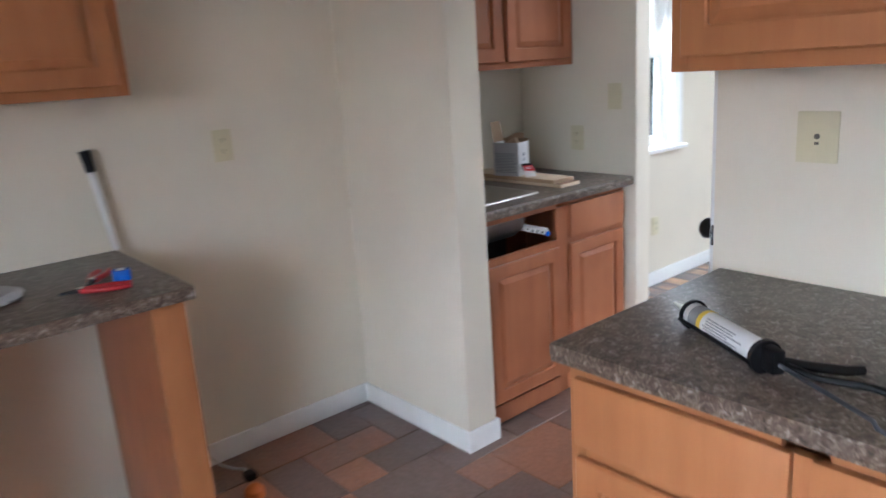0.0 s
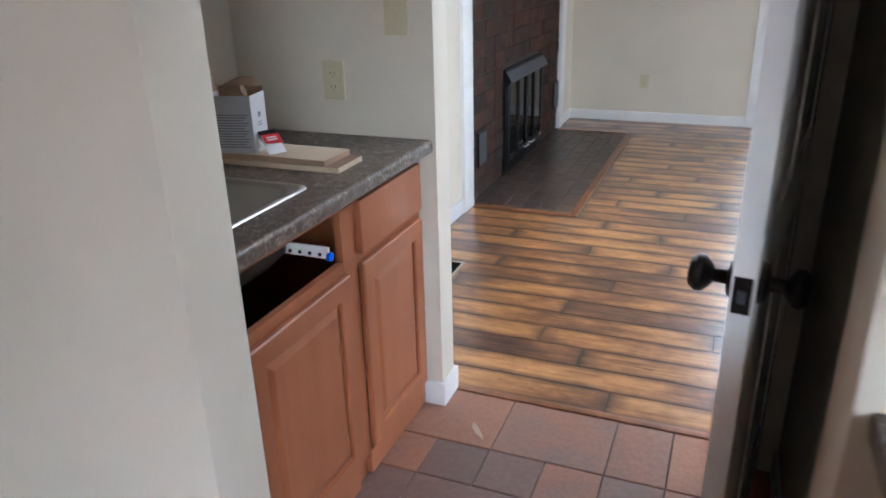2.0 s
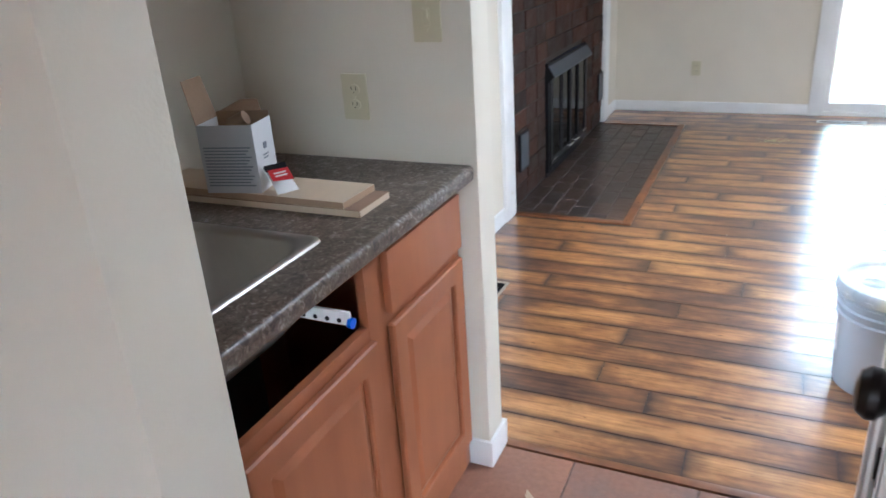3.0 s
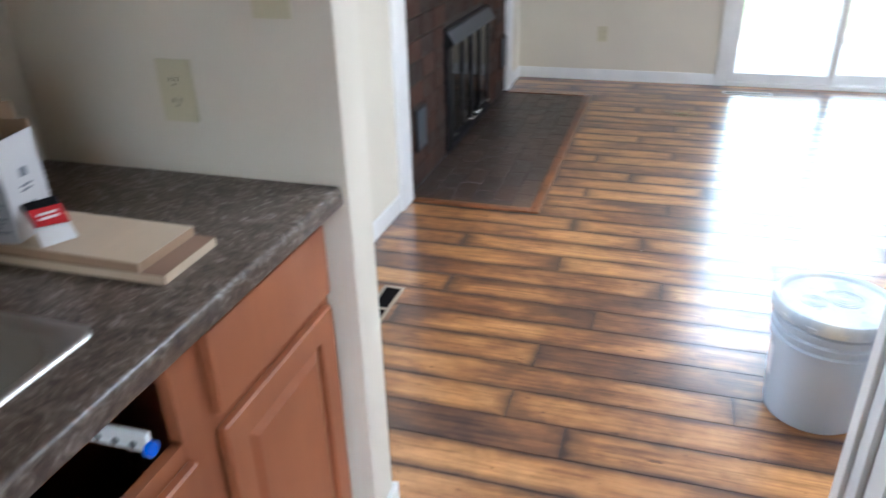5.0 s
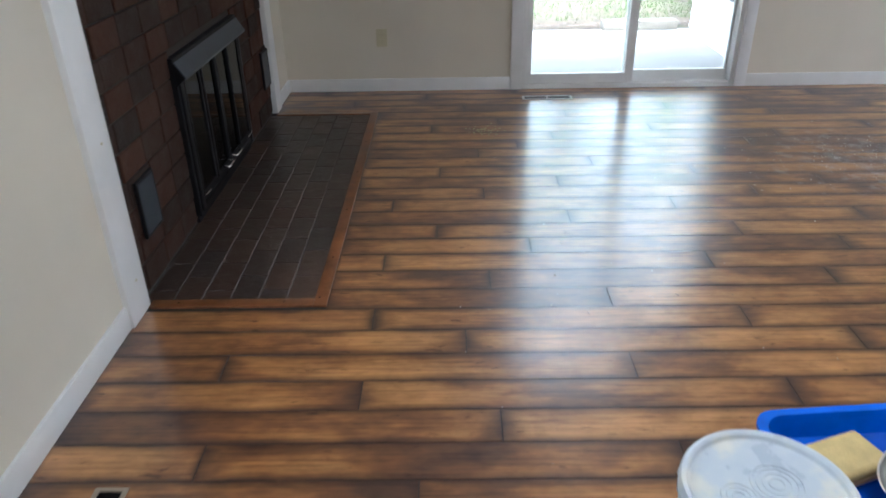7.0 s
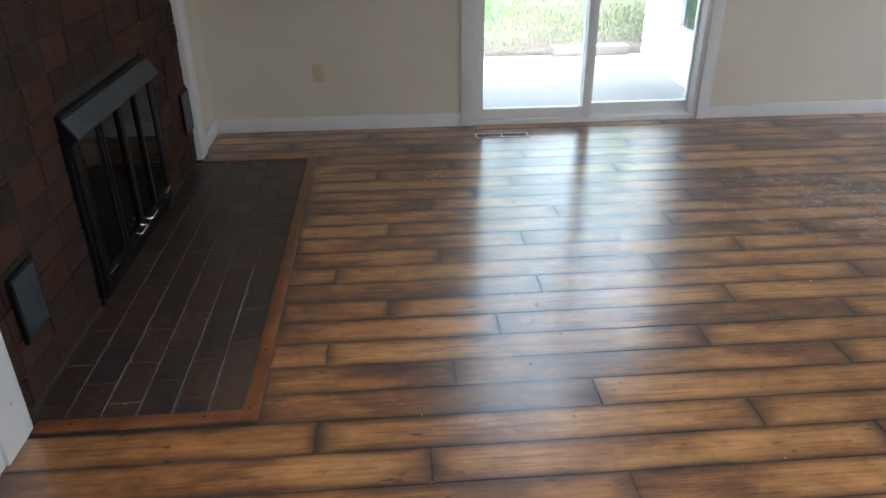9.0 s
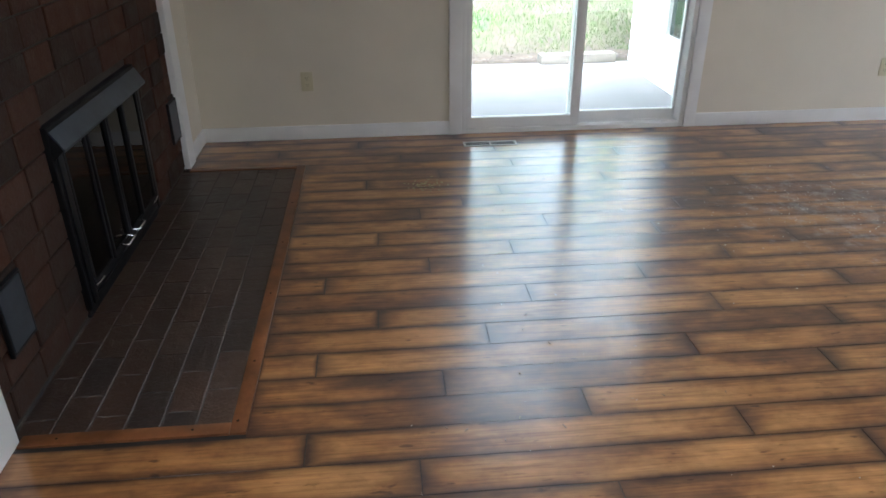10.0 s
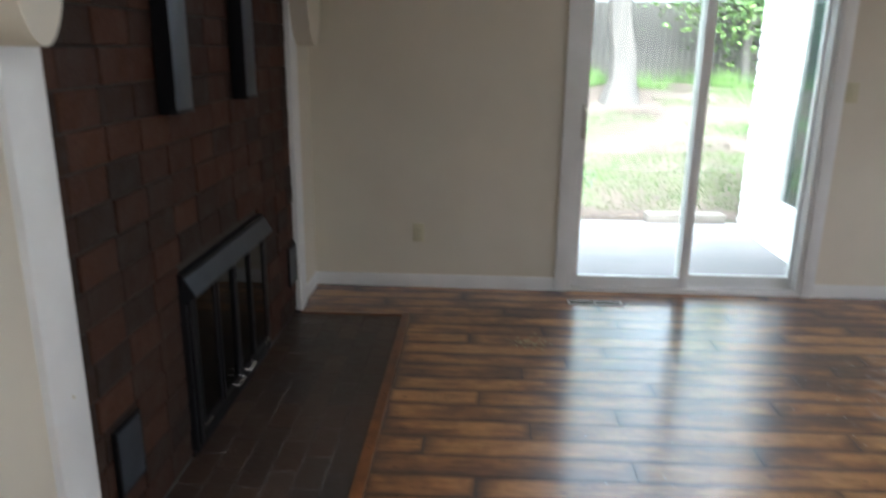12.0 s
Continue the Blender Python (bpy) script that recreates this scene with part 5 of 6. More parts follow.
cp = thing("bottle_cap", pose(4.452, 1.462, 0.004, 0, 18, 20), "small white plastic cap on the floor", "cap")
bm = bmesh.new()
lathe(bm, [(0.020, 0.0), (0.023, 0.003), (0.023, 0.030), (0.019, 0.035)], 20)
part("shell", bm, M_WHITE_PLASTIC, cp)
rg = thing("rag", at(4.565, 1.60, 0.0), "dark red rag on the floor behind the bucket", "rag")
bm = bmesh.new()
bmesh.ops.create_icosphere(bm, subdivisions=3, radius=1.0)
for v in bm.verts:
    n = noise.fractal(v.co * 2.0, 1.0, 2.0, 4) * 0.3
    v.co = Vector((v.co.x * 0.05, v.co.y * 0.045, max(v.co.z, -0.3) * 0.05 + 0.015)) * (1 + n)
    v.co.z = max(v.co.z, 0.0)
part("fabric", bm, M_RED, rg, smooth=50)


# ---- caulking gun ----
def caulking_gun(m):
    g = thing("caulking_gun", m, "black caulking gun with a white and yellow sealant tube on counter", "caulking gun")
    # along +x: nozzle first
    X = Matrix.Rotation(math.pi / 2, 4, "Y")
    c = Matrix.Translation((0, 0, 0.028))
    bm = bmesh.new()
    cyl(bm, 0.0242, 0.0242, 0.0, 0.215, 36, c @ X)
    tube_part = part("tube", bm, M_TUBE, g, "white printed sealant tube")
    bm = bmesh.new()
    cyl(bm, 0.0246, 0.0246, 0.018, 0.048, 36, c @ X)
    part("dark_band", bm, M_PRINT, tube_part, "dark printed band")
    bm = bmesh.new()
    cyl(bm, 0.0247, 0.0247, 0.048, 0.060, 36, c @ X)
    part("yellow_band", bm, M_YELLOW, tube_part, "yellow printed band")
    bm = bmesh.new()
    rnd = random.Random(3)
    for k in range(9):
        a = radians(40 + 12 * k)
        mm = c @ Matrix.Rotation(a, 4, "X")
        for v in box(bm, 0.07 + 0.01 * rnd.random(), 0.19 - 0.05 * rnd.random(), -0.0012, 0.0012, 0.0240, 0.0246):
            v.co = mm @ v.co
    part("print", bm, M_PRINT, tube_part, "lines of small unreadable print")
    bm = bmesh.new()
    lathe(bm, [(0.012, 0.0), (0.011, -0.012), (0.0095, -0.018), (0.0035, -0.075), (0.002, -0.076)], 20, c @ X)
    part("nozzle", bm, M_WHITE_PLASTIC, g, "white tapered nozzle")
    bm = bmesh.new()
    for s in (1, -1):
        tube(bm, [(-0.004, s * 0.029, 0.022), (0.225, s * 0.029, 0.022)], 0.0035, 8)
    lathe(bm, [(0.030, -0.004), (0.030, 0.002), (0.014, 0.002), (0.014, -0.004)], 28, c @ X)
    part("cradle", bm, M_BLACK, g)
    bm = bmesh.new()
    cyl(bm, 0.030, 0.030, 0.218, 0.228, 28, c @ X)
    box(bm, 0.228, 0.262, -0.011, 0.011, 0.010, 0.052, 0.004)
    part("end_cap", bm, M_BLACK, g)
    bm = bmesh.new()
    tube(bm, [(0.20, 0, 0.028), (0.46, 0, 0.028), (0.468, 0, 0.020), (0.470, 0.015, 0.010)], 0.0036, 8)
    part("plunger_rod", bm, M_HOOD, g, "steel plunger rod")
    bm = bmesh.new()
    tube(bm, [(0.245, 0.0, 0.030), (0.262, 0.045, 0.020), (0.285, 0.105, 0.012), (0.290, 0.135, 0.010)], 0.010, 12, 0.008)
    part("grip", bm, M_BLACK, g, "black handle")
    bm = bmesh.new()
    tube(bm, [(0.250, 0.01, 0.024), (0.300, 0.045, 0.014), (0.345, 0.100, 0.010), (0.375, 0.115, 0.009)], 0.0065, 10)
    part("trigger", bm, M_BLACK, g, "black trigger")


caulking_gun(at(2.1275, 1.661, 0.914, -119.5))


# ---- tools on the other counter ----
def pliers(m, label):
    p = thing("pliers", m, label, "pliers")
    for s in (1, -1):
        bm = bmesh.new()
        tube(bm, [(0.0, 0.004 * s, 0.012), (0.03, 0.014 * s, 0.012), (0.075, 0.022 * s, 0.011), (0.125, 0.014 * s, 0.010)], 0.009, 12, 0.007)
        part("grip", bm, M_RED, p, "red rubber grip")
        bm = bmesh.new()
        tube(bm, [(0.004, -0.004 * s, 0.012), (-0.02, -0.003 * s, 0.012), (-0.055, -0.002 * s, 0.010)], 0.007, 10, 0.003)
        part("jaw", bm, M_BLACK, p)
    bm = bmesh.new()
    cyl(bm, 0.010, 0.010, 0.004, 0.021, 20)
    part("pivot", bm, M_CHROME, p, "bright steel pivot")


pliers(at(1.395, 3.09, 0.914, 60), "red-handled pliers lying open on the counter")
pliers(at(1.345, 3.01, 0.914, -20), "red-handled pliers beside another pair on the counter")
cap = thing("tape_roll", at(1.469, 3.07, 0.914, 20), "small blue roll on the counter", "roll")
bm = bmesh.new()
lathe(bm, [(0.012, 0.0), (0.024, 0.0), (0.025, 0.002), (0.025, 0.030), (0.024, 0.032), (0.012, 0.032)], 28)
part("roll", bm, M_BLUE, cap)
bm = bmesh.new()
lathe(bm, [(0.009, 0.001), (0.012, 0.001), (0.012, 0.034), (0.009, 0.034)], 24)
part("core", bm, M_WHITE_PLASTIC, cap)
st = thing("tool_wand", at(1.575, 3.455, 0.914), "white tube with black tip leaning on the wall over the counter", "tube")
bm = bmesh.new()
tube(bm, [(0, 0, 0.010), (-0.033, 0.010, 0.275)], 0.0125, 16)
part("shaft", bm, M_WHITE_PLASTIC, st)
bm = bmesh.new()
tube(bm, [(-0.033, 0.010, 0.275), (-0.0385, 0.0125, 0.320), (-0.042, 0.014, 0.345)], 0.0145, 16, 0.018)
part("tip", bm, M_BLACK, st, "black rubber tip")
bg = thing("plastic_bag", at(1.16, 3.16, 0.914), "crumpled clear bluish bag on the counter", "bag")
bm = bmesh.new()
bmesh.ops.create_icosphere(bm, subdivisions=3, radius=1.0)
for v in bm.verts:
    n = noise.fractal(v.co * 2.0 + Vector((9, 2, 1)), 1.0, 2.0, 4) * 0.3
    v.co = Vector((v.co.x * 0.07, v.co.y * 0.10, v.co.z * 0.02)) * (1 + n)
    v.co.z = max(v.co.z, -0.012) + 0.012
part("film", bm, M_CARD_GREY, bg, smooth=50)
cd = thing("cable", at(1.83, 3.44, 0.0), "pale cable hanging by the wall with a plug on the floor", "cable")
bm = bmesh.new()
tube(bm, [(-0.15, 0.04, 0.34), (-0.13, 0.035, 0.22), (-0.09, 0.02, 0.10), (-0.03, 0.0, 0.02), (0.0, -0.04, 0.007), (0.03, -0.08, 0.007), (0.02, -0.13, 0.007)], 0.005, 8)
part("cord", bm, M_ROPE, cd)
bm = bmesh.new()
box(bm, 0.0, 0.04, -0.17, -0.125, 0, 0.028, 0.006)
part("plug", bm, M_BLACK, cd, "black plug")
oc = thing("gas_cap", at(1.809, 3.17, 0.0), "orange rubber cap on the tile floor", "cap")
bm = bmesh.new()
lathe(bm, [(0.035, 0.0), (0.038, 0.004), (0.036, 0.03), (0.022, 0.045), (0.010, 0.05)], 24)
part("shell", bm, M_FLEX, oc)


# ---- garden ----
def rise(x):
    return -0.07 + 0.80 * max(0.0, min(1.0, (x - 11.0) / 9.0)) ** 1.2


bm = bmesh.new()
xs = [-60, -10, 8.4, 10.4, 10.66, 11.0, 11.6, 12.4, 13.4, 14.6, 16, 17.5, 19, 20.5, 23, 30, 60, 300]
ys = [-200, -60, -25, -12, -8] + [-6 + 0.6 * i for i in range(26)] + [12, 25, 60, 200]
grid = [[bm.verts.new((x, y, (rise(x) - 0.03 if x < 10.7 else rise(x)) + (0.05 * noise.noise(Vector((x * 0.7, y * 0.7, 0))) if 10.9 < x < 25 else 0) - (0.05 if x <= 10.4 else 0))) for y in ys] for x in xs]
for i in range(len(xs) - 1):
    for j in range(len(ys) - 1):
        bm.faces.new((grid[i][j], grid[i + 1][j], grid[i + 1][j + 1], grid[i][j + 1]))
structure("ground", bm, M_GROUND, "patchy grass and leaf litter rising towards the trees", "ground")
boxes("patio", M_CONCRETE, [(8.56, 10.66, -1.2, 6.0, -0.20, -0.062)], "pale concrete patio slab", "patio", 0.01)
bm = bmesh.new()
box(bm, 0, 0.14, 0, 0.72, 0, 0.085, 0.008)
tb = thing("edging_timber", pose(10.60, 0.13, -0.062, 0, 0, 3), "weathered grey landscape timber on the patio edge", "timber")
part("beam", bm, M_TIMBER, tb)

# wing of the house
boxes("wall_wing", M_SIDING, [(8.56, 8.72, -0.10, 0.06, -0.07, 2.9), (8.72, 9.66, -0.10, 0.06, -0.07, 0.31), (8.72, 9.66, -0.10, 0.06, 2.15, 2.9), (9.66, 10.45, -0.10, 0.06, -0.07, 2.9), (10.29, 10.45, -4.0, -0.10, -0.07, 2.9)], "white painted wing of the house", "wall")
bm = bmesh.new()
for i in range(26):
    z = 0.0 + 0.11 * i
    for x0, x1 in (((8.56, 10.45),) if (z < 0.25 or z > 2.16) else ((8.56, 8.70), (9.68, 10.45))):
        prism(bm, [(0.060, z + 0.108), (0.062, z + 0.108), (0.074, z), (0.060, z)], "x", x0, x1)
structure("siding", bm, M_SIDING, "white lap siding", "siding")
ww = thing("window_2", at(8.72, 0.06, 0.31), "dark glass window in the white wing reflecting trees", "window")
ww["kind"] = "structure"
bm = bmesh.new()
for b in ((0, 0.94, 0, 0.05), (0, 0.94, 1.79, 1.84), (0, 0.05, 0.05, 1.79), (0.89, 0.94, 0.05, 1.79)):
    box(bm, b[0], b[1], -0.05, 0.022, b[2], b[3], 0.004)
part("window_frame", bm, M_TRIM, ww)
bm = bmesh.new()
box(bm, 0.05, 0.89, -0.02, -0.01, 0.05, 1.79)
part("pane", bm, M_DARKGLASS, ww)

# fence
fence = thing("fence", at(21.5, -6, rise(21.5)), "weathered grey-brown board fence behind the trees", "fence")
bm = bmesh.new()
box(bm, 0.02, 0.06, 0, 20, 0.35, 0.45)
box(bm, 0.02, 0.06, 0, 20, 1.35, 1.45)
part("rail", bm, M_FENCE, fence)
bm0 = bmesh.new()
box(bm0, 0, 0.018, 0, 0.135, 0, 1.8, 0.003)
slat_mesh = finish(bm0, "slat", M_FENCE)
rnd = random.Random(11)
for i in range(138):
    s = new("slat", slat_mesh)
    s.parent = fence
    s.location = (0, 0.145 * i, -0.05 * rnd.random())


def tree(x, y, r, h, seed, crown_z, crown_r, leaves, label):
    rn = random.Random(seed)
    t = thing("tree", at(x, y, rise(x) - 0.05), label, "tree")
    bm = bmesh.new()
    lean = (rn.uniform(-0.05, 0.05), rn.uniform(-0.08, 0.08))
    n = 12
    spine = [(lean[0] * h * (i / n) ** 1.2, lean[1] * h * (i / n) ** 1.2 + 0.04 * math.sin(i * 1.7 + seed), h * i / n) for i in range(n + 1)]
    rings = []
    for i, p in enumerate(spine):
        rr = r * (1.45 if i == 0 else 1.0 - 0.75 * i / n)
        rings.append([bm.verts.new((p[0] + rr * (1 + 0.10 * math.sin(3 * a + seed)) * math.cos(a), p[1] + rr * (1 + 0.1 * math.cos(2 * a)) * math.sin(a), p[2])) for a in [tau * k / 16 for k in range(16)]])
    for a, b in zip(rings, rings[1:]):
        for k in range(16):
            bm.faces.new((a[k], a[(k + 1) % 16], b[(k + 1) % 16], b[k]))
    limbs = []
    for k in range(9):
        i = rn.randint(5, n - 1)
        p = Vector(spine[i])
        a, l = rn.uniform(0, tau), rn.uniform(0.5, 1.0) * crown_r
        pts = [p + Vector((math.cos(a), math.sin(a), 0.55)) * l * f + Vector((0, 0, 0.15 * f * f)) for f in (0, 0.35, 0.7, 1.0)]
        tube(bm, pts, r * 0.30, 8, r * 0.06)
        limbs += pts[1:]
    part("trunk", bm, M_BARK, t)
    verts, faces = [], []
    for c in range(leaves // 30):
        q = limbs[rn.randrange(len(limbs))] if rn.random() < 0.6 else Vector((rn.gauss(0, crown_r * 0.5), rn.gauss(0, crown_r * 0.5), crown_z + rn.gauss(0, crown_r * 0.45)))
        for k in range(30):
            p = q + Vector([rn.gauss(0, 0.30) for _ in range(3)])
            u = Vector([rn.uniform(-1, 1) for _ in range(3)]).normalized()
            w = u.orthogonal().normalized()
            s = rn.uniform(0.035, 0.075)
            b0 = len(verts)
            verts += [p - u * s, p + w * s * 0.55, p + u * s, p - w * s * 0.55]
            faces.append((b0, b0 + 1, b0 + 2, b0 + 3))
    me = bpy.data.meshes.new("crown")
    me.from_pydata(verts, [], faces)
    me.materials.append(M_LEAF)
    cr = new("crown", me)
    cr.parent = t
    cr["label"] = "many small bright green leaves"


tree(17.9, -0.22, 0.30, 5.8, 2, 4.9, 1.2, 1500, "grey-barked tree trunk at the edge of the leaf litter")
tree(20.4, 1.45, 0.10, 4.6, 3, 3.0, 1.0, 2600, "slim tree in front of the fence")
tree(20.2, -3.2, 0.12, 4.4, 4, 2.2, 1.3, 7000, "slim leafy tree by the fence")
tree(20.6, 3.2, 0.15, 4.8, 5, 2.8, 1.2, 4500, "leafy tree by the fence")
tree(18.5, 6.5, 0.18, 6.0, 6, 3.2, 2.0, 8000, "leafy tree beyond the patio")
tree(13.5, 8.5, 0.16, 7.0, 7, 3.0, 2.4, 12000, "leafy tree beside the patio")


def scatter(name, material, count, area, size, blade, seed, label, patch=None):
    rn = random.Random(seed)
    verts, faces = [], []
    made = 0
    while made < count:
        x, y = rn.uniform(area[0], area[1]), rn.uniform(area[2], area[3])
        if patch is not None and not patch(x, y, rn):
            continue
        made += 1
        z = rise(x) + 0.03
        if 10.9 < x < 25:
            z += 0.05 * noise.noise(Vector((x * 0.7, y * 0.7, 0))) - 0.03
        b0 = len(verts)
        a = rn.uniform(0, tau)
        dx, dy = math.cos(a), math.sin(a)
        s = rn.uniform(*size)
        if blade:
            lx, ly = rn.gauss(0, 0.35) * s, rn.gauss(0, 0.35) * s
            verts += [(x - dx * 0.006, y - dy * 0.006, z - 0.03), (x + dx * 0.006, y + dy * 0.006, z - 0.03), (x + lx, y + ly, z - 0.02 + s)]
            faces.append((b0, b0 + 1, b0 + 2))
        else:
            t1, t2 = rn.uniform(-0.3, 0.3) * s, rn.uniform(-0.3, 0.3) * s
            verts += [(x - dx * s, y - dy * s, z - 0.01 + abs(t1)), (x - dy * s * 0.6, y + dx * s * 0.6, z - 0.01 + abs(t2)), (x + dx * s, y + dy * s, z + 0.002), (x + dy * s * 0.6, y - dx * s * 0.6, z)]
            faces.append((b0, b0 + 1, b0 + 2, b0 + 3))
    me = bpy.data.meshes.new(name)
    me.from_pydata(verts, [], faces)
    me.materials.append(material)
    tagged(new(name, me), label, name, kind="stuff")


def grassy(x, y, rn):
    v = noise.noise(Vector((x * 0.55, y * 0.55, 3.0))) + (0.30 if 11.1 < x < 13.8 else -0.30) + (0.35 if y < -0.9 and x > 15 else 0)
    return v > rn.uniform(-0.15, 0.3)


scatter("grass", M_GRASS, 36000, (10.72, 19.5, -3.5, 5.0), (0.03, 0.085), True, 21, "patchy bright green lawn grass", grassy)
scatter("leaf_litter", M_LITTER, 24000, (10.68, 20.5, -3.5, 5.0), (0.015, 0.035), False, 22, "brown fallen leaves over bare soil", lambda x, y, rn: (not grassy(x, y, rn)) or rn.random() < 0.25)
scatter("undergrowth", M_LEAF, 7000, (19.6, 21.3, -5.0, 7.0), (0.10, 0.45), True, 23, "green undergrowth along the fence", lambda x, y, rn: noise.noise(Vector((x * 0.6, y * 0.8, 9.0))) > -0.05)

# ---- small litter indoors ----
SPECKS = [(5.545, 2.051, 0, 0.0040), (5.615, 2.215, 67, 0.0055), (5.599, 2.158, 134, 0.0070), (5.588, 1.869, 21, 0.0085), (5.85, 1.953, 88, 0.0040), (5.638, 1.993, 155, 0.0055), (5.916, 2.394, 42, 0.0070), (6.707, 1.88, 109, 0.0085), (5.693, 1.332, 176, 0.0040), (7.155, 1.787, 63, 0.0055), (6.206, 1.863, 130, 0.0070), (6.015, 1.816, 17, 0.0085), (8.1, 0.389, 84, 0.0040), (6.106, 1.894, 151, 0.0055), (5.699, 1.529, 38, 0.0070)]
rn = random.Random(31)
for nm, area, n, mt, lab, sz in (("debris", (7.44, 7.62, 2.02, 2.24), 60, M_STRAW, "scatter of grass clippings on the planks", 0.011), ("plaster_crumbs", (6.55, 7.45, -0.45, 0.95), 150, M_CHALK, "white plaster crumbs trodden on the planks", 0.0045), ("plaster_crumbs", (5.0, 7.2, 0.9, 2.6), 34, M_CHALK, "few pale crumbs on the planks", 0.003)):
    bm = bmesh.new()
    for i in range(n):
        x, y = rn.gauss((area[0] + area[1]) / 2, (area[1] - area[0]) / 4), rn.gauss((area[2] + area[3]) / 2, (area[3] - area[2]) / 4)
        s = sz * rn.uniform(0.4, 1.2)
        m = pose(x, y, 0.0025, 0, 0, rn.uniform(0, 360)) @ Matrix.Diagonal((s, s * rn.uniform(0.2, 0.7), 0.0022, 1))
        bmesh.ops.create_cube(bm, size=1.0, matrix=m)
    tagged(part(nm, bm, mt, smooth=None), lab, "debris", kind="stuff")
for x, y, a, l in SPECKS:
    sp = thing("speck", at(x, y, 0.0008, a), "small dark crumb on the planks", "debris", "floor crumbs")
    bm = bmesh.new()
    tube(bm, [(-l, 0, 0.0012), (-l * 0.3, l * 0.35, 0.002), (l * 0.3, 0, 0.0022), (l, l * 0.3, 0.0012)], 0.0022, 6, 0.0010)
    part("crumb", bm, M_DRYLEAF, sp)
for x, z in ((5.612, 0.635), (5.613, 0.14)):
    bm = bmesh.new()
    cyl(bm, 0.0055, 0.0045, 0, 0.0012, 14, pose(x, Y_L - 0.022, z, 90, 0, 0))
    structure("nail_head", bm, M_PLATE, "painted-over nail head in the white board", "nail")
lf = thing("dry_leaf", at(3.52, 2.655, 0.001, 40), "pale curled dry leaf on the tile floor", "leaf")
bm = bmesh.new()
vs = [bm.verts.new(p) for p in ((-0.045, 0, 0.001), (-0.01, 0.014, 0.006), (0.03, 0.012, 0.004), (0.045, 0, 0.012), (0.02, -0.008, 0.002), (-0.015, -0.006, 0.001))]
bm.faces.new(vs)
bmesh.ops.solidify(bm, geom=bm.faces[:], thickness=0.0012)
part("blade", bm, M_BOARD, lf)

# ---- pieces of the floors and the brickwork ----
floor_living = bpy.data.objects["floor_living"]
floor_kitchen = bpy.data.objects["floor_kitchen"]


def slab_mesh(name, w, d, h, ch, material, skew=0.0, rn=None):
    """A piece with chamfered upper edges; its corner at the origin, top at z = 0."""
    j = (lambda: rn.uniform(-skew, skew)) if rn else (lambda: 0.0)
    c = [(j(), j()), (w + j(), j()), (w + j(), d + j()), (j(), d + j())]
    cx, cy = w / 2, d / 2
    lo = [(x, y, -h) for x, y in c]
    mid = [(x, y, -ch) for x, y in c]
    top = [(x + (ch if x < cx else -ch) * 1.2, y + (ch if y < cy else -ch) * 1.2, 0.0) for x, y in c]
    faces = [(8, 9, 10, 11)]
    for a, b in ((0, 4), (4, 8)):
        for i in range(4):
            k = (i + 1) % 4
            faces.append((a + i, a + k, b + k, b + i))
    me = bpy.data.meshes.new(name)
    me.from_pydata(lo + mid + top, [], faces)
    me.materials.append(material)
    return me


cache = {}


def piece(name, w, d, h, ch, material, parent, m):
    key = (name, round(w, 3), round(d, 3))
    if key not in cache:
        cache[key] = slab_mesh(name, w, d, h, ch, material)
    ob = new(name, cache[key])
    ob.parent = parent
    ob.matrix_world = m
    return ob


# planks run along y, in rows of 0.1337 m, 1.285 m long
PW, PL, PX0 = 0.1337, 1.285, 5.095
JOINTS = {-10: 2.30, -9: 1.90, -8: 2.45, -7: 2.63, -6: 1.985, -5: 2.595, -4: 3.15, -3: 2.435, -2: 3.02, -1: 2.21, 0: 2.62, 1: 3.065, 2: 2.30, 3: 2.618, 4: 1.775, 5: 2.20, 6: 2.611, 7: 2.02, 8: 2.404, 9: 1.82,
          10: 2.61, 11: 2.185, 12: 1.815, 13: 2.397, 14: 1.605, 15: 2.19, 16: 1.97, 17: 1.755, 18: 2.45, 19: 2.05, 20: 1.62, 21: 2.25, 22: 1.68, 23: 2.50, 24: 1.90}
for k in range(-10, 25):
    x0 = max(PX0 + PW * k, X_B1 + 0.026)
    x1 = min(PX0 + PW * (k + 1), X_FAR)
    if x1 - x0 < 0.02:
        continue
    cut = HX0 - 0.048 < x1 - 0.03 and x0 + 0.03 < HX1 + 0.04
    ytop = HY0 - 0.047 if cut else Y_L - 0.002
    y = JOINTS[k] - 6 * PL
    g, gx = 0.0012, 0.0012
    while y < ytop:
        a, b = max(y, Y_SOUTH), min(y + PL, ytop)
        if b - a > 0.03:
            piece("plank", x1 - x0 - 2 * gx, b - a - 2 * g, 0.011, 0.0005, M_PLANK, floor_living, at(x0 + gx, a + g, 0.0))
        y += PL

# kitchen tiles on a 0.1735 m module
TM, TX, TY = 0.1735, 3.451, 2.246
rn = random.Random(8)
taken = {}
fixed = [(0, 0, 1, 2), (0, 2, 1, 2), (0, -1, 1, 1), (0, -3, 1, 2), (-1, 2, 1, 1), (-1, 1, 1, 1), (-2, 0, 2, 1), (-1, -1, 1, 1), (-3, 1, 2, 2), (-2, -1, 1, 1), (-2, -2, 2, 1), (-3, 3, 2, 2), (-3, 0, 1, 1), (-1, 3, 1, 2), (-5, 1, 2, 2), (-4, -1, 2, 1)]
tiles = []
I0, I1, J0, J1 = -15, 0, -8, 7


def free(i, j, w, d):
    return all((i + a, j + b) not in taken and I0 <= i + a <= I1 and J0 <= j + b <= J1 for a in range(w) for b in range(d))


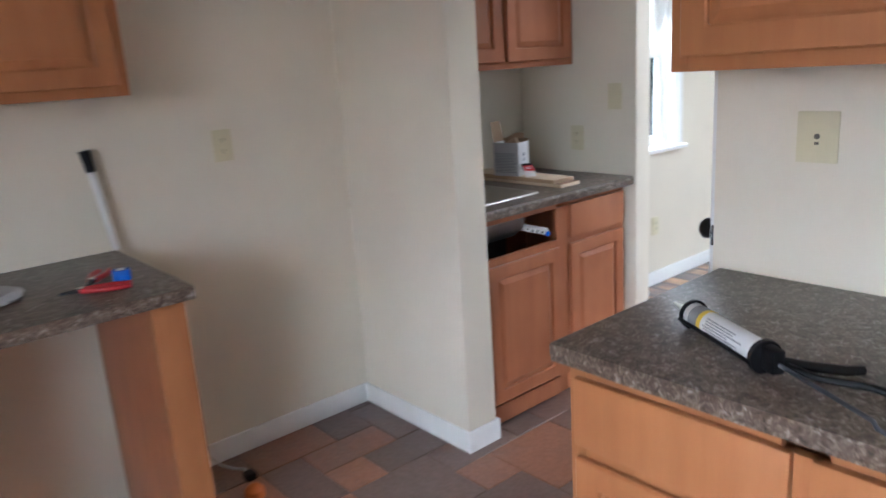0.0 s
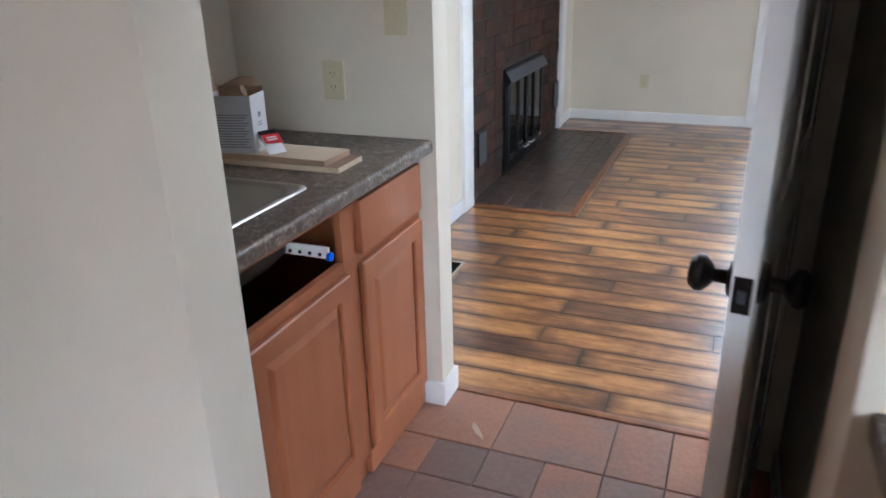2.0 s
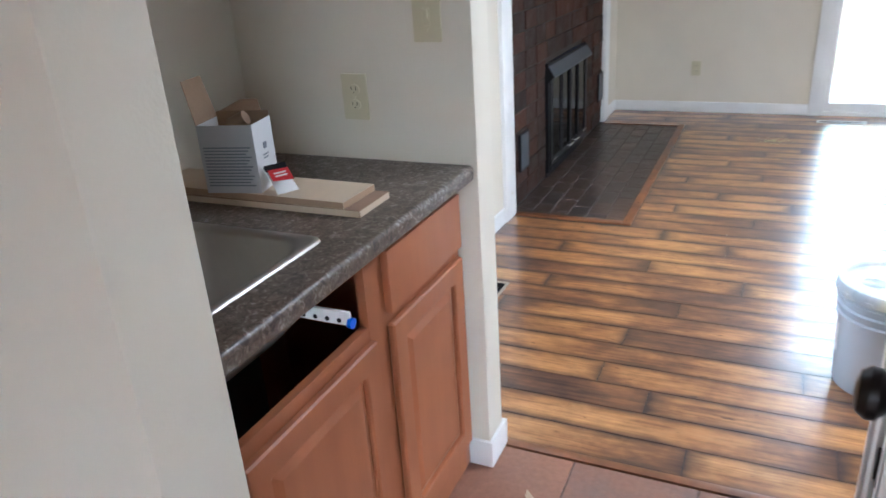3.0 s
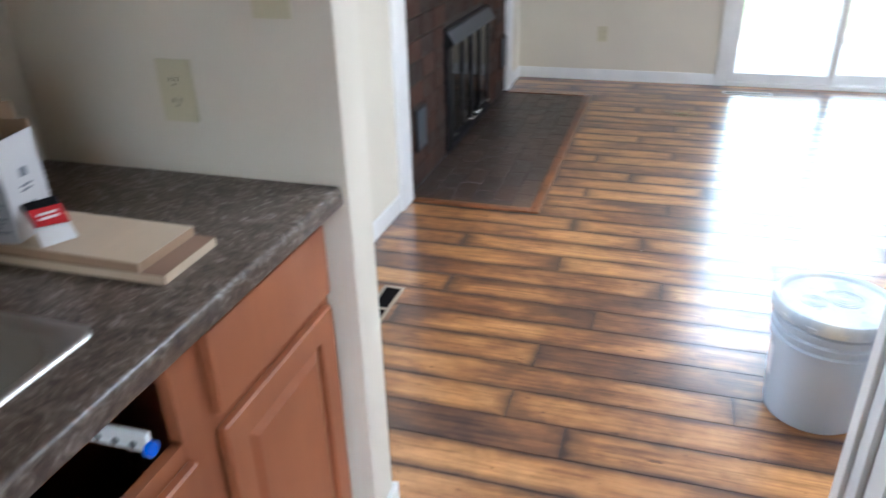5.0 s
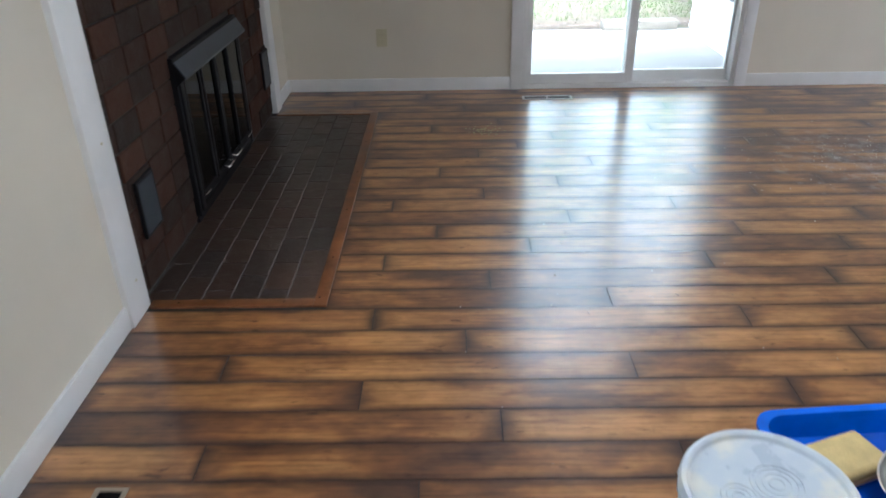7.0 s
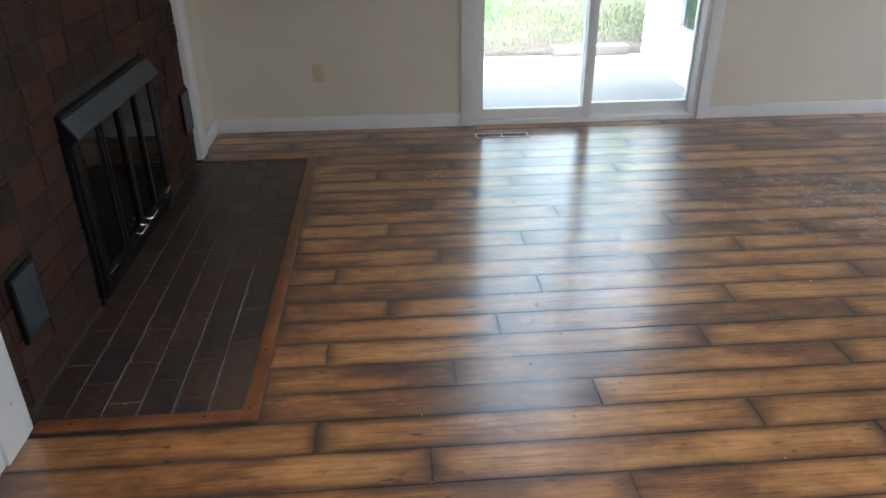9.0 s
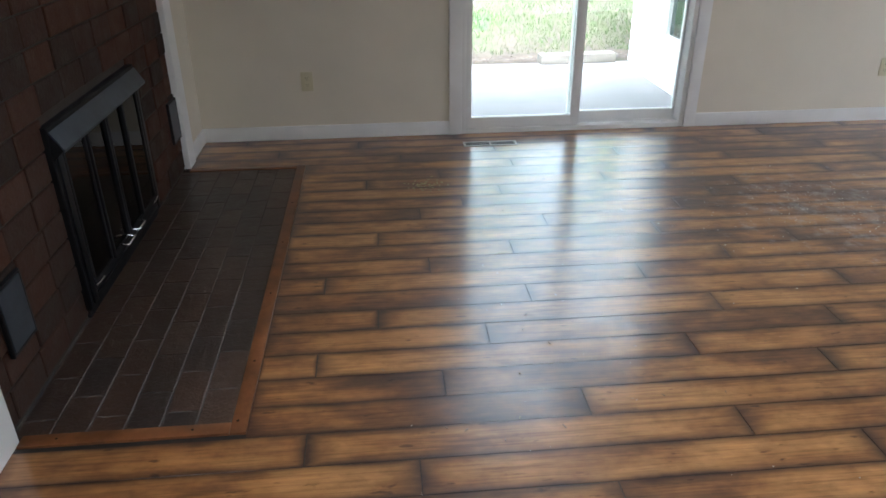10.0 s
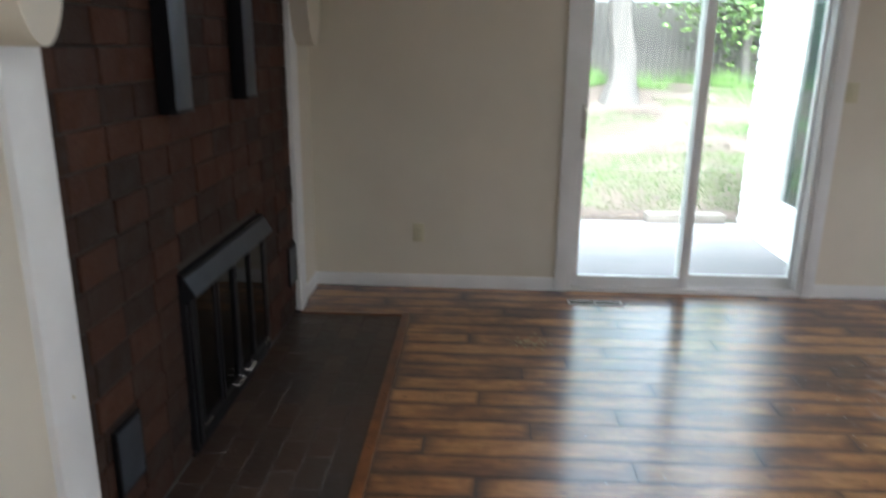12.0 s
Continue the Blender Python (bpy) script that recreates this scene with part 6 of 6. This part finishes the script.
def take(i, j, w, d):
    for a in range(w):
        for b in range(d):
            taken[(i + a, j + b)] = 1
    tiles.append((i, j, w, d))


for f in fixed:
    if free(*f):
        take(*f)
for i in range(I0, I1 + 1):
    for j in range(J0, J1 + 1):
        if (i, j) in taken:
            continue
        opts = [s for s in rn.sample([(2, 2), (2, 2), (1, 2), (2, 1), (1, 1)], 5) if free(i, j, *s)]
        take(i, j, *opts[0])
for i, j, w, d in tiles:
    x0, x1 = TX + TM * i, TX + TM * (i + w)
    if i + w > 0:
        x1 = X_B1 - 0.006
    y0, y1 = TY + TM * j, min(TY + TM * (j + d), Y_K - 0.002)
    if y1 - y0 < 0.03:
        continue
    g = 0.0022
    piece("tile", x1 - x0 - 2 * g, y1 - y0 - 2 * g, 0.007, 0.0018, M_TILE, floor_kitchen, pose(x0 + g, y0 + g, rn.uniform(-0.0008, 0.0004)))
for nm, x0, x1, y0, y1 in (("tile_field", X_WEST, TX + TM * I0, Y_SOUTH, Y_K), ("tile_field", TX + TM * I0, X_B1 - 0.006, Y_SOUTH, TY + TM * J0)):
    bm = bmesh.new()
    i = x0
    while i < x1 - 0.05:
        j = y0
        while j < y1 - 0.05:
            box(bm, i + 0.003, min(i + 2 * TM, x1) - 0.003, j + 0.003, min(j + 2 * TM, y1) - 0.003, -0.007, -0.0005)
            j += 2 * TM
        i += 2 * TM
    tagged(part(nm, bm, M_TILE, smooth=None), "reddish brown floor tiles away from the path", "tiles", kind="stuff")

# hearth pavers, laid lengthwise along x
bm = bmesh.new()
box(bm, HX0, HX1, HY0, 3.47, -0.012, -0.0010)
hearth = structure("hearth", bm, M_HGROUT, "dark brown flush brick hearth with pale joints", "hearth")
rn = random.Random(4)
ph, pl = 0.1035, 0.205
row = 0
y = HY0 + 0.001
while y < 3.455:
    x = HX0 - (0.103 if row % 2 else 0.0) - 0.03
    while x < HX1:
        a, b = max(x, HX0), min(x + pl, HX1)
        yb = min(y + ph, 3.462)
        if b - a > 0.02:
            piece("brick", b - a - 0.007, yb - y - 0.007, 0.006, 0.0008, M_PAVER, hearth, pose(a + 0.0035, y + 0.0035, rn.uniform(-0.0003, 0.0005)))
        x += pl
    y += ph
    row += 1

# brick wall
bm = bmesh.new()
for b in ((BX0 - 0.1, FX0 + 0.03, 3.4695, 3.58, 0, 1.80), (FX1 - 0.03, BX1 + 0.10, 3.4695, 3.58, 0, 1.80), (FX0 + 0.03, FX1 - 0.03, 3.4695, 3.58, FZ1 - 0.02, 1.80)):
    box(bm, *b)
brick_wall = structure("wall_brick", bm, M_MORTAR, "brown brick chimney breast with recessed dark joints", "brick wall")
BHt, BWd = 0.1055, 0.203
up = pose(0, 0, 0, 90, 0, 0)
for r in range(17):
    z0 = 0.012 + BHt * r
    x = BX0 - (0.5 * BWd if r % 2 else 0.12)
    while x < BX1:
        a, b = max(x, BX0), min(x + BWd, BX1)
        z1 = min(z0 + BHt, 1.80)
        spans = [(a, b)]
        if z0 < FZ1 - 0.03:
            spans = []
            if a < FX0 + 0.02:
                spans.append((a, min(b, FX0 + 0.02)))
            if b > FX1 - 0.02:
                spans.append((max(a, FX1 - 0.02), b))
        for a, b in spans:
            if b - a > 0.03:
                w, h = b - a - 0.006, z1 - z0 - 0.006
                proud = rn.uniform(-0.004, 0.002)
                m = Matrix.Translation((a + 0.003, 3.463 + proud, z0 + 0.003)) @ pose(0, 0, 0, 90, 0, rn.uniform(-0.3, 0.3))
                piece("brick", w, h, 0.03, 0.003, M_BRICK, brick_wall, m)
        x += BWd
